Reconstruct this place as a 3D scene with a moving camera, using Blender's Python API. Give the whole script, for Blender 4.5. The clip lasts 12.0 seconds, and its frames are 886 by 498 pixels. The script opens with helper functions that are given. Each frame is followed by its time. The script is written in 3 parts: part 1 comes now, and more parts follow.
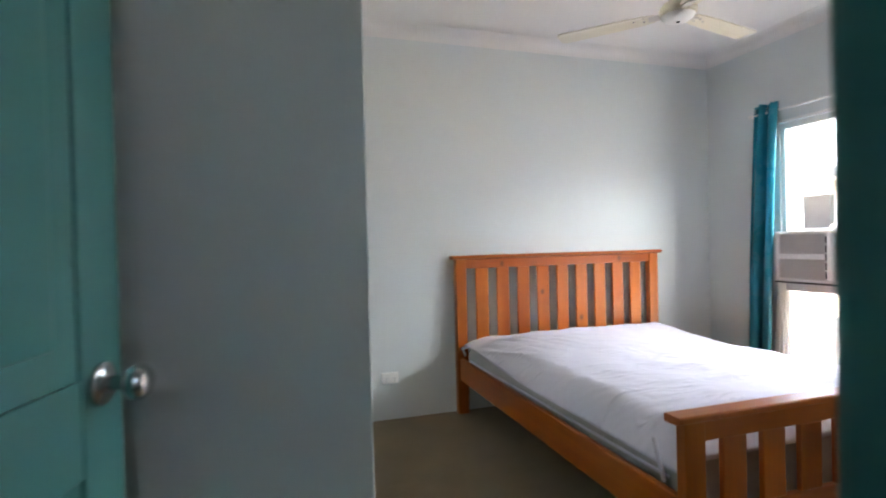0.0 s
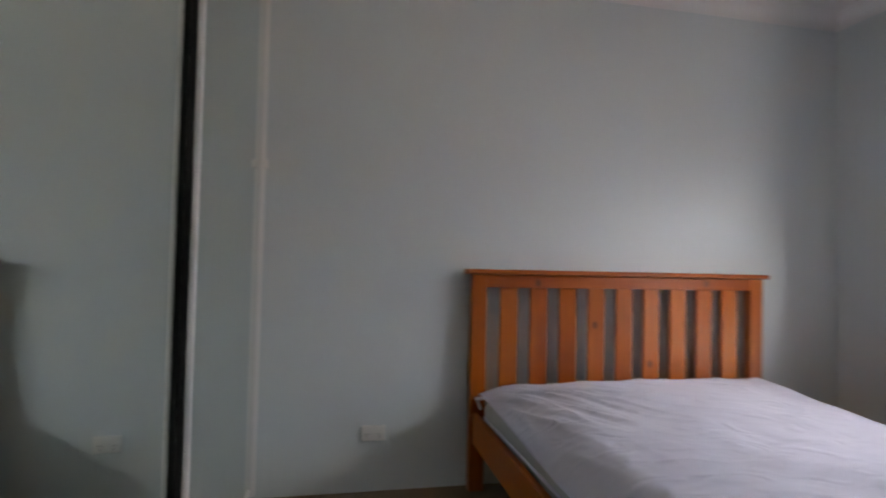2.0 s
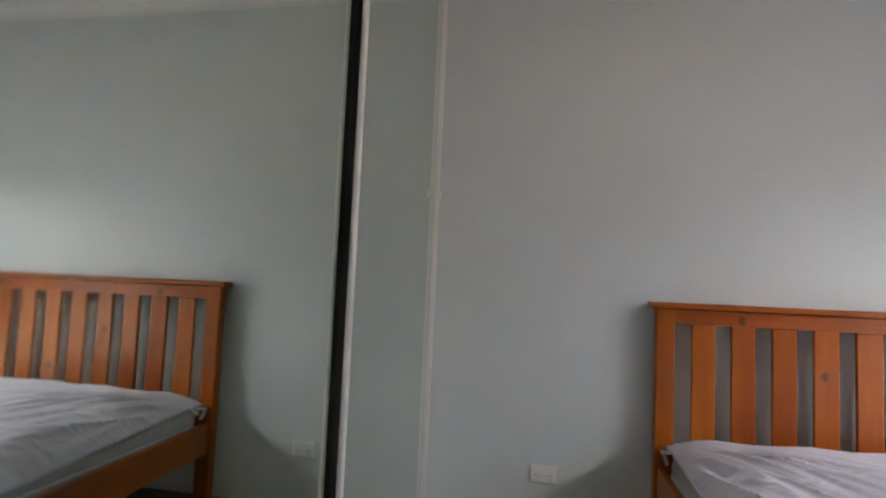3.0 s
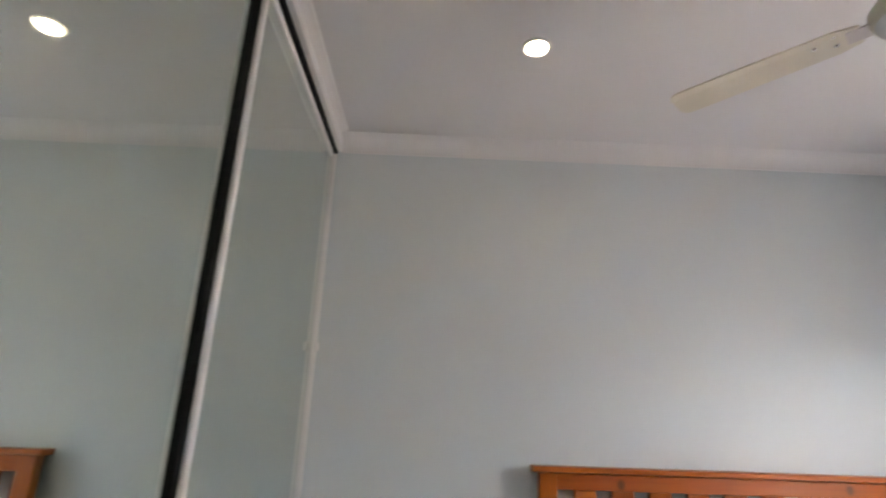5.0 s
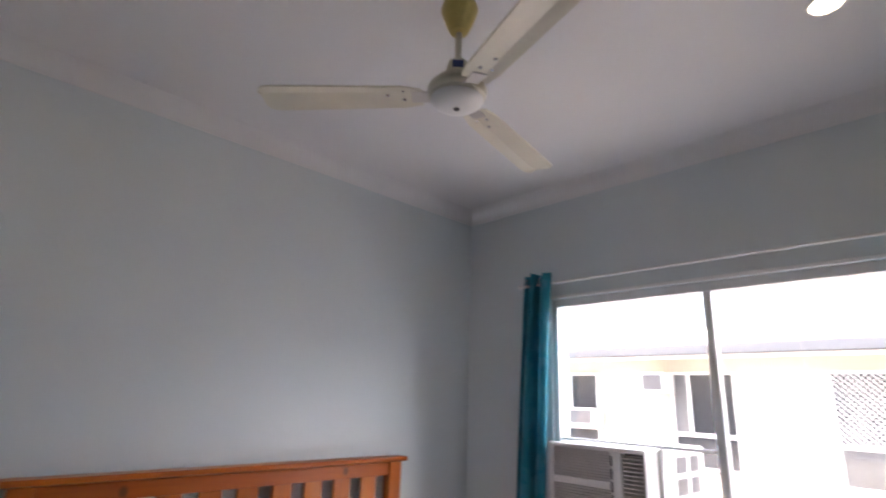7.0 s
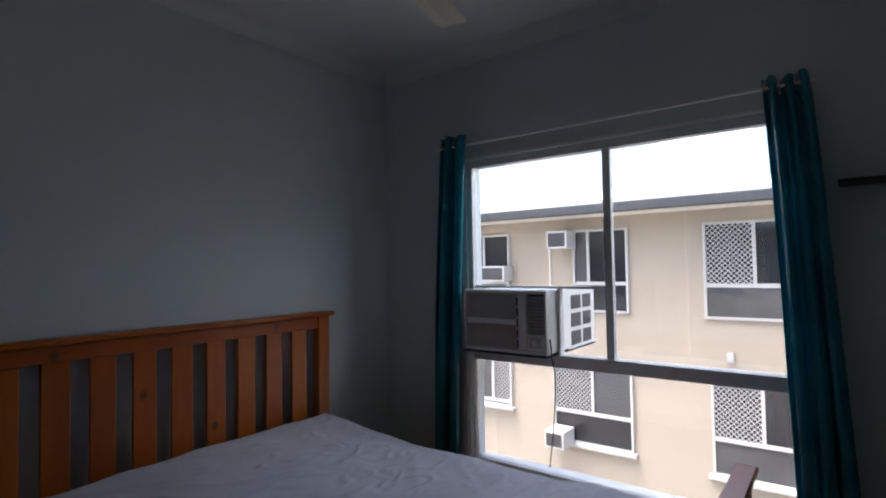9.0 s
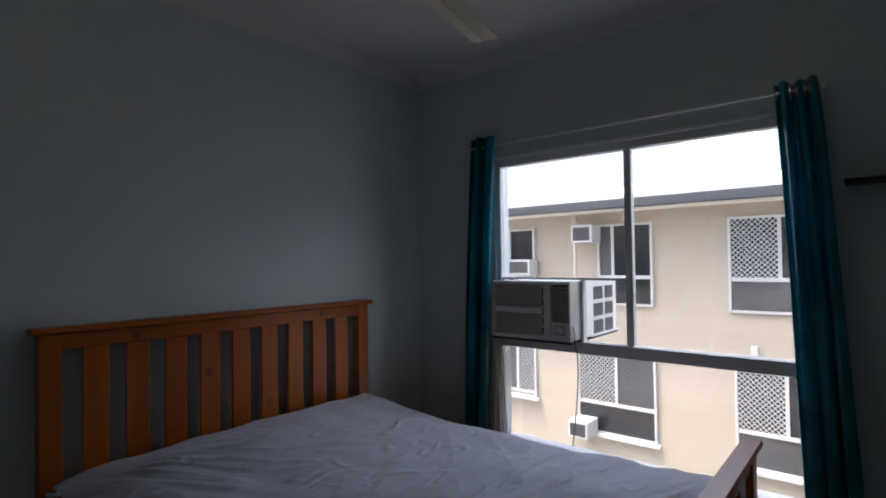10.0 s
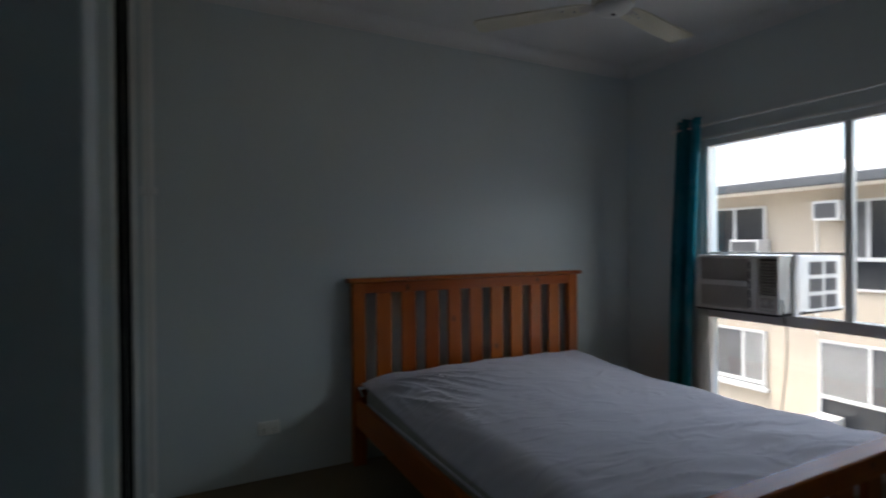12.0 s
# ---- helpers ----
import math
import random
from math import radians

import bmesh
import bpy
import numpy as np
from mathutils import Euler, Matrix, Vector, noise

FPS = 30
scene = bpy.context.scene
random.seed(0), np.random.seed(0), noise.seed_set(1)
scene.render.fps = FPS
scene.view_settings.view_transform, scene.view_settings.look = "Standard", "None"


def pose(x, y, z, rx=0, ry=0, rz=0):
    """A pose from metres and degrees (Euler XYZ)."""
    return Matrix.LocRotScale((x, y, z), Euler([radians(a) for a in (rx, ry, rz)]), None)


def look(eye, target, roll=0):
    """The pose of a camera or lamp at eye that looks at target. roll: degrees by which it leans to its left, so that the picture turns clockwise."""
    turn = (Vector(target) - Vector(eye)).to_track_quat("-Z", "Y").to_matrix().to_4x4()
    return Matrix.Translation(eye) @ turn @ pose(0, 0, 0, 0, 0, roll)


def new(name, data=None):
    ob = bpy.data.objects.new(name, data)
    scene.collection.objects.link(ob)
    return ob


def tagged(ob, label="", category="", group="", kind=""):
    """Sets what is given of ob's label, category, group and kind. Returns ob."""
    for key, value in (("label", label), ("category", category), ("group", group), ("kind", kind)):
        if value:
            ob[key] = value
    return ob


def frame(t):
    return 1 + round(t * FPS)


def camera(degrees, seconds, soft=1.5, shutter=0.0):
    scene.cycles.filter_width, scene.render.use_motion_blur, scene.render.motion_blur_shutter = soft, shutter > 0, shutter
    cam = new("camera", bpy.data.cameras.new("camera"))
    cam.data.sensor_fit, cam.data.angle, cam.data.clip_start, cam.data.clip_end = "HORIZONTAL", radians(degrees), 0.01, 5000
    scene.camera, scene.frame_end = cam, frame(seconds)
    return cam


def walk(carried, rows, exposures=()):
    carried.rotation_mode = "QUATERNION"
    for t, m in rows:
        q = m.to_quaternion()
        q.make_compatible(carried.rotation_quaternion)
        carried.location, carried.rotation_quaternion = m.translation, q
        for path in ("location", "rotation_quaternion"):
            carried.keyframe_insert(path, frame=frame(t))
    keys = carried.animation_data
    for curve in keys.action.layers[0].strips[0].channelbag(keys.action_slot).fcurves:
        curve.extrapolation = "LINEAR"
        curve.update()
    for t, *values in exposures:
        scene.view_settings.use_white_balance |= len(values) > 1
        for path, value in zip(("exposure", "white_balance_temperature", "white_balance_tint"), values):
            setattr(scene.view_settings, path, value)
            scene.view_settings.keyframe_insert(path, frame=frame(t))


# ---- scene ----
cam = camera(80.6, 12.0, soft=1.9, shutter=0.5)
PATH = [
    (0, (-3.402, -3.408, 1.161), (-2.786, -1.506, 1.14), -1.4),
    (0.5, (-3.317, -3.125, 1.18), (-2.521, -1.291, 1.176), -0.1),
    (1, (-3.194, -2.819, 1.132), (-2.274, -1.044, 1.136), -0.1),
    (1.5, (-3.083, -2.66, 1.122), (-2.234, -0.849, 1.137), -0.4),
    (2, (-2.893, -2.547, 1.099), (-2.491, -0.588, 1.154), 1.3),
    (2.5, (-2.816, -2.464, 1.121), (-2.848, -0.465, 1.175), 2.9),
    (3, (-2.762, -2.469, 1.116), (-3.108, -0.503, 1.246), 2.5),
    (5, (-2.698, -2.418, 1.254), (-2.672, -0.515, 1.867), 2.0),
    (5.5, (-2.635, -2.428, 1.305), (-2.294, -0.541, 1.873), 1.8),
    (6, (-2.566, -2.402, 1.32), (-1.891, -0.614, 1.908), 2.0),
    (6.5, (-2.536, -2.377, 1.367), (-1.526, -0.744, 1.929), 2.5),
    (7, (-2.503, -2.368, 1.385), (-1.181, -0.97, 1.93), 2.1),
    (7.5, (-2.495, -2.403, 1.379), (-1.018, -1.136, 1.84), 1.1),
    (9.5, (-2.651, -2.425, 1.313), (-1.071, -1.199, 1.319), -1.3),
    (10, (-2.769, -2.521, 1.314), (-1.236, -1.238, 1.357), -0.8),
    (10.5, (-2.89, -2.6, 1.306), (-1.413, -1.252, 1.331), -0.4),
    (11, (-3.002, -2.712, 1.28), (-1.625, -1.262, 1.249), -1.1),
    (11.5, (-3.076, -2.849, 1.279), (-1.866, -1.257, 1.225), -1.4),
    (12, (-3.13, -2.962, 1.261), (-2.22, -1.181, 1.247), -0.5),
]
EXPOSURES = [(0.0, 5.95, 7150, 11), (1.0, 5.5, 7100, 18), (1.5, 5.2, 7100, 18), (2.0, 4.82, 7250, 17), (2.5, 4.87, 7450, 17), (3.0, 5.2, 7500, 16), (5.0, 5.5, 7500, 16),
             (6.0, 5.5, 7250, 17), (7.0, 4.87, 7000, 19), (7.6, 4.38, 6950, 20), (9.2, 2.65, 6250, 10), (11.0, 2.72, 6350, 10), (12.0, 2.95, 6450, 5)]
walk(cam, [(t, look(eye, target, roll)) for t, eye, target, roll in PATH], EXPOSURES)

# ---- light ----
SUN_FROM = Vector((-0.226, 0.24, 0.95)).normalized()
world = bpy.data.worlds.new("sky")
scene.world = world
world.use_nodes = True
wn = world.node_tree
sky = wn.nodes.new("ShaderNodeTexSky")
sky.sky_type = "NISHITA"
sky.sun_disc = False
sky.sun_elevation = math.asin(SUN_FROM.z)
sky.sun_rotation = math.atan2(SUN_FROM.x, SUN_FROM.y)
sky.dust_density = 7.0
wn.links.new(sky.outputs["Color"], wn.nodes["Background"].inputs["Color"])
wn.nodes["Background"].inputs["Strength"].default_value = 0.112
sun = new("sun", bpy.data.lights.new("sun", "SUN"))
sun.data.energy, sun.data.angle, sun.data.color = 0.55, radians(0.53), (1.0, 0.95, 0.87)
sun.matrix_basis = look(SUN_FROM * 30, (0, 0, 0))
# lamp added out of view to brighten the room like sky over the roof
sky_fill = new("window_sky_fill", bpy.data.lights.new("window_sky_fill", "AREA"))
sky_fill.data.shape, sky_fill.data.size, sky_fill.data.size_y, sky_fill.data.energy, sky_fill.data.color = "RECTANGLE", 2.0, 0.7, 3.2, (0.90, 0.95, 1.0)
sky_fill.matrix_basis = look((0.75, -2.15, 2.42), (-1.7, -0.5, 0.95))



# ---- materials ----
def mix_rgb(nt, fac, a, b, blend="MIX"):
    n = nt.nodes.new("ShaderNodeMix")
    n.data_type, n.blend_type = "RGBA", blend
    for socket, v in ((n.inputs[0], fac), (n.inputs[6], a), (n.inputs[7], b)):
        if isinstance(v, bpy.types.NodeSocket):
            nt.links.new(v, socket)
        elif isinstance(v, (int, float)):
            socket.default_value = v
        else:
            socket.default_value = (*v, 1)
    return n.outputs[2]


def noise_tex(nt, scale, detail=4.0, stretch=(1, 1, 1), rough=0.55):
    tc = nt.nodes.new("ShaderNodeTexCoord")
    mp = nt.nodes.new("ShaderNodeMapping")
    mp.inputs["Scale"].default_value = stretch
    n = nt.nodes.new("ShaderNodeTexNoise")
    n.inputs["Scale"].default_value, n.inputs["Detail"].default_value = scale, detail
    n.inputs["Roughness"].default_value = rough
    nt.links.new(tc.outputs["Object"], mp.inputs[0])
    nt.links.new(mp.outputs[0], n.inputs["Vector"])
    return n.outputs["Fac"]


def ramp(nt, fac, lo, hi, a=0.0, b=1.0):
    n = nt.nodes.new("ShaderNodeMapRange")
    n.inputs[1].default_value, n.inputs[2].default_value = lo, hi
    n.inputs[3].default_value, n.inputs[4].default_value = a, b
    nt.links.new(fac, n.inputs[0])
    return n.outputs[0]


def material(name, col, rough=0.6, metal=0.0, var=0.06, big=1.5, fine=60.0, bump=0.1, depth=0.002, spec=0.5, fine_stretch=(1, 1, 1), sheen=0.0):
    """Colour with a broad and a fine variation, roughness variation and fine relief."""
    m = bpy.data.materials.new(name)
    m.use_nodes = True
    nt = m.node_tree
    b = nt.nodes["Principled BSDF"]
    n1 = noise_tex(nt, big, 5)
    n2 = noise_tex(nt, fine, 3, fine_stretch)
    dark = tuple(c * (1 - 2 * var) for c in col)
    lite = tuple(min(1, c * (1 + var)) for c in col)
    c1 = mix_rgb(nt, ramp(nt, n1, 0.3, 0.7), dark, lite)
    c2 = mix_rgb(nt, ramp(nt, n2, 0.3, 0.7, 0, 0.5), c1, tuple(c * (1 - 1.5 * var) for c in col))
    nt.links.new(c2, b.inputs["Base Color"])
    nt.links.new(ramp(nt, n1, 0.3, 0.7, max(0, rough - 0.06), min(1, rough + 0.06)), b.inputs["Roughness"])
    b.inputs["Metallic"].default_value = metal
    b.inputs["Specular IOR Level"].default_value = spec
    b.inputs["Sheen Weight"].default_value = sheen
    bp = nt.nodes.new("ShaderNodeBump")
    bp.inputs["Strength"].default_value, bp.inputs["Distance"].default_value = bump, depth
    nt.links.new(n2, bp.inputs["Height"])
    nt.links.new(bp.outputs[0], b.inputs["Normal"])
    return m


def let_light_through(m, share):
    """Mixes a see-through-cloth glow into a woven material."""
    nt = m.node_tree
    b, out = nt.nodes["Principled BSDF"], nt.nodes["Material Output"]
    tr = nt.nodes.new("ShaderNodeBsdfTranslucent")
    link = b.inputs["Base Color"].links[0]
    nt.links.new(link.from_socket, tr.inputs["Color"])
    mx = nt.nodes.new("ShaderNodeMixShader")
    mx.inputs[0].default_value = share
    nt.links.new(b.outputs[0], mx.inputs[1])
    nt.links.new(tr.outputs[0], mx.inputs[2])
    nt.links.new(mx.outputs[0], out.inputs["Surface"])
    return m


KNOTS = [(-1.577, 0.799), (-1.893, 1.011), (-1.26, 0.595), (-0.93, 1.02)]


def pine(name, stretch, knots=False):
    """Honey-stained pine with grain along one axis, lacquered."""
    m = bpy.data.materials.new(name)
    m.use_nodes = True
    nt = m.node_tree
    b = nt.nodes["Principled BSDF"]
    g1 = noise_tex(nt, 9, 6, stretch, 0.6)
    g2 = noise_tex(nt, 55, 3, stretch)
    g3 = noise_tex(nt, 2.2, 2)
    c = mix_rgb(nt, ramp(nt, g1, 0.32, 0.68), (0.255, 0.041, 0.0012), (0.415, 0.098, 0.0025))
    c = mix_rgb(nt, ramp(nt, g2, 0.45, 0.75, 0, 0.45), c, (0.19, 0.028, 0.002))
    c = mix_rgb(nt, ramp(nt, g3, 0.35, 0.7, 0, 0.35), c, (0.39, 0.088, 0.003))
    info = nt.nodes.new("ShaderNodeObjectInfo")
    c = mix_rgb(nt, ramp(nt, info.outputs["Random"], 0, 1, 0, 0.25), c, (0.51, 0.148, 0.004))
    if knots:
        tc = nt.nodes.new("ShaderNodeTexCoord")
        for kx, kz in KNOTS:
            vm = nt.nodes.new("ShaderNodeVectorMath")
            vm.operation = "MULTIPLY_ADD"
            nt.links.new(tc.outputs["Object"], vm.inputs[0])
            vm.inputs[1].default_value = (1, 0, 0.75)
            vm.inputs[2].default_value = (-kx, 0, -kz * 0.75)
            ln = nt.nodes.new("ShaderNodeVectorMath")
            ln.operation = "LENGTH"
            nt.links.new(vm.outputs[0], ln.inputs[0])
            c = mix_rgb(nt, ramp(nt, ln.outputs["Value"], 0.009, 0.02, 0.85, 0), c, (0.09, 0.022, 0.006))
    nt.links.new(c, b.inputs["Base Color"])
    nt.links.new(ramp(nt, g1, 0.3, 0.7, 0.28, 0.38), b.inputs["Roughness"])
    b.inputs["Specular IOR Level"].default_value = 0.5
    bp = nt.nodes.new("ShaderNodeBump")
    bp.inputs["Strength"].default_value, bp.inputs["Distance"].default_value = 0.03, 0.0005
    nt.links.new(g2, bp.inputs["Height"])
    nt.links.new(bp.outputs[0], b.inputs["Normal"])
    return m


def glass_material(name, tint=(1, 1, 1), rough=0.0):
    m = bpy.data.materials.new(name)
    m.use_nodes = True
    b = m.node_tree.nodes["Principled BSDF"]
    b.inputs["Base Color"].default_value = (*tint, 1)
    b.inputs["Roughness"].default_value = rough
    b.inputs["Transmission Weight"].default_value = 1.0
    b.inputs["IOR"].default_value = 1.45
    return m


def glow(name, col, strength):
    m = bpy.data.materials.new(name)
    m.use_nodes = True
    b = m.node_tree.nodes["Principled BSDF"]
    b.inputs["Base Color"].default_value = (0.8, 0.8, 0.8, 1)
    b.inputs["Emission Color"].default_value = (*col, 1)
    b.inputs["Emission Strength"].default_value = strength
    return m


M_WALL = material("wall_paint", (0.595, 0.640, 0.645), 0.62, var=0.02, big=0.9, fine=140, bump=0.12, depth=0.0012)
M_CEIL = material("ceiling_paint", (0.70, 0.69, 0.68), 0.75, var=0.02, big=0.8, fine=90, bump=0.08, depth=0.001)
M_TRIM = material("white_trim_paint", (0.80, 0.79, 0.77), 0.45, var=0.03, big=2.5, fine=70, bump=0.05)
M_CARPET = material("carpet", (0.20, 0.145, 0.075), 0.95, var=0.14, big=3, fine=420, bump=0.9, depth=0.006, spec=0.1, sheen=0.2)
M_TEAL_PAINT = material("teal_door_paint", (0.052, 0.225, 0.215), 0.35, var=0.05, big=2, fine=80, bump=0.06)
M_ALU = material("grey_aluminium", (0.72, 0.72, 0.715), 0.40, 0.0, var=0.05, big=4, fine=120, bump=0.04)
M_ALU_WHITE = material("white_powder_coat", (0.74, 0.73, 0.71), 0.38, var=0.03, big=3, fine=120, bump=0.04)
M_DARK = material("matte_black", (0.015, 0.015, 0.016), 0.8, var=0.1, fine=200)
M_PLASTIC = material("white_plastic", (0.76, 0.75, 0.72), 0.4, var=0.03, big=5, fine=150, bump=0.03)
M_AC = material("aged_grey_plastic", (0.80, 0.78, 0.74), 0.45, var=0.05, big=6, fine=150, bump=0.05)
M_AC_GRILLE = material("ac_grille_plastic", (0.58, 0.54, 0.50), 0.5, var=0.06, big=6, fine=150, bump=0.05)
# near-black for the shade in vents, slots and sockets, and for the fan emblem
M_AC_DARK = material("ac_vent_shadow_plastic", (0.03, 0.03, 0.032), 0.6, var=0.1, fine=150)
M_CREAM = material("cream_fan_enamel", (0.70, 0.655, 0.53), 0.35, var=0.05, big=5, fine=90, bump=0.04)
M_YELLOWED = material("yellowed_plastic", (0.62, 0.49, 0.16), 0.4, var=0.08, big=9, fine=100, bump=0.04)
M_CHROME = material("brushed_chrome", (0.62, 0.62, 0.62), 0.25, 1.0, var=0.03, big=8, fine=150, bump=0.03)
M_BADGE = material("blue_badge", (0.02, 0.04, 0.16), 0.35, var=0.05, fine=120)
M_SHEET = material("white_cotton", (0.615, 0.615, 0.715), 0.85, var=0.02, big=2, fine=500, bump=0.25, depth=0.001, spec=0.2, sheen=0.1)
nt = M_SHEET.node_tree
tc = nt.nodes.new("ShaderNodeTexCoord")
mp = nt.nodes.new("ShaderNodeMapping")
mp.inputs["Rotation"].default_value = (0, 0, 0.6)
mp.inputs["Scale"].default_value = (1.0, 2.2, 1.0)
rn = nt.nodes.new("ShaderNodeTexNoise")
rn.noise_type = "RIDGED_MULTIFRACTAL"
rn.inputs["Scale"].default_value, rn.inputs["Detail"].default_value, rn.inputs["Distortion"].default_value = 5.5, 4.0, 1.2
nt.links.new(tc.outputs["Object"], mp.inputs[0])
nt.links.new(mp.outputs[0], rn.inputs["Vector"])
crease = nt.nodes.new("ShaderNodeBump")
crease.inputs["Strength"].default_value, crease.inputs["Distance"].default_value = 0.65, 0.024
nt.links.new(rn.outputs[0], crease.inputs["Height"])
old_bump = [n for n in nt.nodes if n.type == "BUMP" and n != crease][0]
nt.links.new(crease.outputs[0], old_bump.inputs["Normal"])
M_MATTRESS = material("grey_mattress_ticking", (0.40, 0.403, 0.405), 0.85, var=0.05, big=8, fine=300, bump=0.4, depth=0.002, spec=0.2)
M_TEAL = material("teal_satin", (0.007, 0.280, 0.375), 0.27, var=0.09, big=5, fine=420, bump=0.15, depth=0.0008, fine_stretch=(1, 1, 0.15), sheen=0.25)
let_light_through(M_TEAL, 0.4)
M_LINING = material("white_curtain_lining", (0.76, 0.75, 0.72), 0.85, var=0.02, big=4, fine=400, bump=0.2, depth=0.001)
let_light_through(M_LINING, 0.7)
M_CORD = material("black_cord", (0.03, 0.03, 0.03), 0.5, var=0.1, fine=200)
M_SHELF = material("dark_timber", (0.035, 0.028, 0.024), 0.5, var=0.15, big=3, fine=80, fine_stretch=(1, 0.1, 1))
M_RENDER = material("cream_render", (0.392, 0.342, 0.278), 0.85, var=0.04, big=0.6, fine=90, bump=0.4, depth=0.004, spec=0.2)
M_SOFFIT = material("white_soffit", (0.75, 0.73, 0.68), 0.7, var=0.03, fine=50)
M_FASCIA = material("dark_grey_gutter", (0.045, 0.05, 0.058), 0.4, var=0.06, big=1, fine=60)
M_ROOF = material("pale_roof_sheet", (0.55, 0.57, 0.59), 0.4, 0.2, var=0.05, big=0.7, fine=40)
M_WIN_WHITE = material("white_window_enamel", (0.47, 0.47, 0.465), 0.4, var=0.03, fine=60)
M_WIN_DARK = material("tinted_glass", (0.022, 0.024, 0.028), 0.12, var=0.08, big=1.2, fine=6, bump=0.0)
M_DRAPE = material("grey_drape_behind_glass", (0.075, 0.075, 0.078), 0.45, var=0.18, big=2, fine=22, bump=0.1, fine_stretch=(1, 1, 0.05))
M_COIL = material("grey_condenser_plastic", (0.06, 0.06, 0.063), 0.7, var=0.1, big=6, fine=60)
M_CONCRETE = material("concrete", (0.25, 0.245, 0.235), 0.85, var=0.1, big=0.5, fine=50, bump=0.3, depth=0.004)
M_MIRROR = material("mirror_silver", (0.72, 0.79, 0.745), 0.015, 1.0, var=0.003, big=1, fine=3, bump=0.0)
M_GLASS = glass_material("clear_glass")
M_LAMP = glow("downlight_glow", (1.0, 0.86, 0.66), 1.3)
PINE_X = pine("honey_pine_across", (0.07, 1, 1), True)
PINE_Y = pine("honey_pine_along", (1, 0.07, 1))
PINE_Z = pine("honey_pine_upright", (1, 1, 0.07), True)


# ---- mesh helpers ----
def box(x0, x1, y0, y1, z0, z1, bevel=0.0, seg=2, bm=None):
    own = bm is None
    bm = bmesh.new() if bm is None else bm
    m = Matrix.Translation(((x0 + x1) / 2, (y0 + y1) / 2, (z0 + z1) / 2)) @ Matrix.Diagonal((abs(x1 - x0), abs(y1 - y0), abs(z1 - z0), 1))
    r = bmesh.ops.create_cube(bm, size=1, matrix=m)
    if bevel:
        edges = list({e for v in r["verts"] for e in v.link_edges})
        bmesh.ops.bevel(bm, geom=edges, offset=bevel, segments=seg, affect="EDGES", profile=0.5)
    return bm


def lathe(profile, seg=32, at=(0, 0, 0), axis="Z"):
    """A turned body from (radius, height) pairs."""
    bm = bmesh.new()
    rings = []
    for r, h in profile:
        rings.append([bm.verts.new((r * math.cos(a), r * math.sin(a), h)) for a in (2 * math.pi * i / seg for i in range(seg))])
    for a, b in zip(rings, rings[1:]):
        for i in range(seg):
            j = (i + 1) % seg
            bm.faces.new((a[i], a[j], b[j], b[i]))
    bm.faces.new(rings[0][::-1])
    bm.faces.new(rings[-1])
    turn = {"Z": Matrix(), "X": Matrix.Rotation(radians(90), 4, "Y"), "Y": Matrix.Rotation(radians(-90), 4, "X")}[axis]
    bmesh.ops.transform(bm, matrix=Matrix.Translation(at) @ turn, verts=bm.verts)
    bmesh.ops.recalc_face_normals(bm, faces=bm.faces)
    return bm


def extrude(profile, a, b):
    """A closed outline of (u, v) swept from point a to b; u to the side, v up."""
    a, b = Vector(a), Vector(b)
    way = (b - a).normalized()
    side, up = way.cross(Vector((0, 0, 1))).normalized(), Vector((0, 0, 1))
    bm = bmesh.new()
    r0 = [bm.verts.new(a + side * u + up * v) for u, v in profile]
    r1 = [bm.verts.new(b + side * u + up * v) for u, v in profile]
    n = len(profile)
    for i in range(n):
        j = (i + 1) % n
        bm.faces.new((r0[i], r0[j], r1[j], r1[i]))
    bm.faces.new(r0[::-1])
    bm.faces.new(r1)
    bmesh.ops.recalc_face_normals(bm, faces=bm.faces)
    return bm


def tube(points, radius, seg=8):
    bm = bmesh.new()
    pts = [Vector(p) for p in points]
    rings = []
    for i, p in enumerate(pts):
        d = (pts[min(i + 1, len(pts) - 1)] - pts[max(i - 1, 0)]).normalized()
        u = d.orthogonal().normalized() if abs(d.x) < 0.9 else d.cross(Vector((0, 0, 1))).normalized()
        u = (Vector((1, 0, 0)) - d * d.x).normalized() if abs(d.x) < 0.9 else u
        v = d.cross(u)
        rings.append([bm.verts.new(p + (u * math.cos(2 * math.pi * k / seg) + v * math.sin(2 * math.pi * k / seg)) * radius) for k in range(seg)])
    for a, b in zip(rings, rings[1:]):
        for i in range(seg):
            j = (i + 1) % seg
            bm.faces.new((a[i], a[j], b[j], b[i]))
    bm.faces.new(rings[0][::-1])
    bm.faces.new(rings[-1])
    bmesh.ops.recalc_face_normals(bm, faces=bm.faces)
    return bm


def mesh_object(name, bm, mat, smooth=None):
    me = bpy.data.meshes.new(name)
    if smooth is None:
        smooth = len(bm.faces) > 60
    for f in bm.faces:
        f.smooth = smooth
    bm.to_mesh(me)
    bm.free()
    me.materials.append(mat)
    if smooth:
        me.set_sharp_from_angle(angle=radians(38))
    return new(name, me)


def thing(name, loc, label, category, group="", kind=""):
    """An Empty at the thing's base, to parent its parts."""
    ob = new(name)
    ob.empty_display_size = 0.1
    ob.matrix_basis = Matrix.Translation(loc)
    return tagged(ob, label, category, group, kind)


def part(name, bm, mat, parent, label="", smooth=None):
    """Links a bmesh in world coordinates as one mesh under a thing or a part."""
    ob = mesh_object(name, bm, mat, smooth)
    ob.parent = parent
    ob.matrix_parent_inverse = parent.matrix_basis.inverted() if parent.parent is None else Matrix()
    return tagged(ob, label)


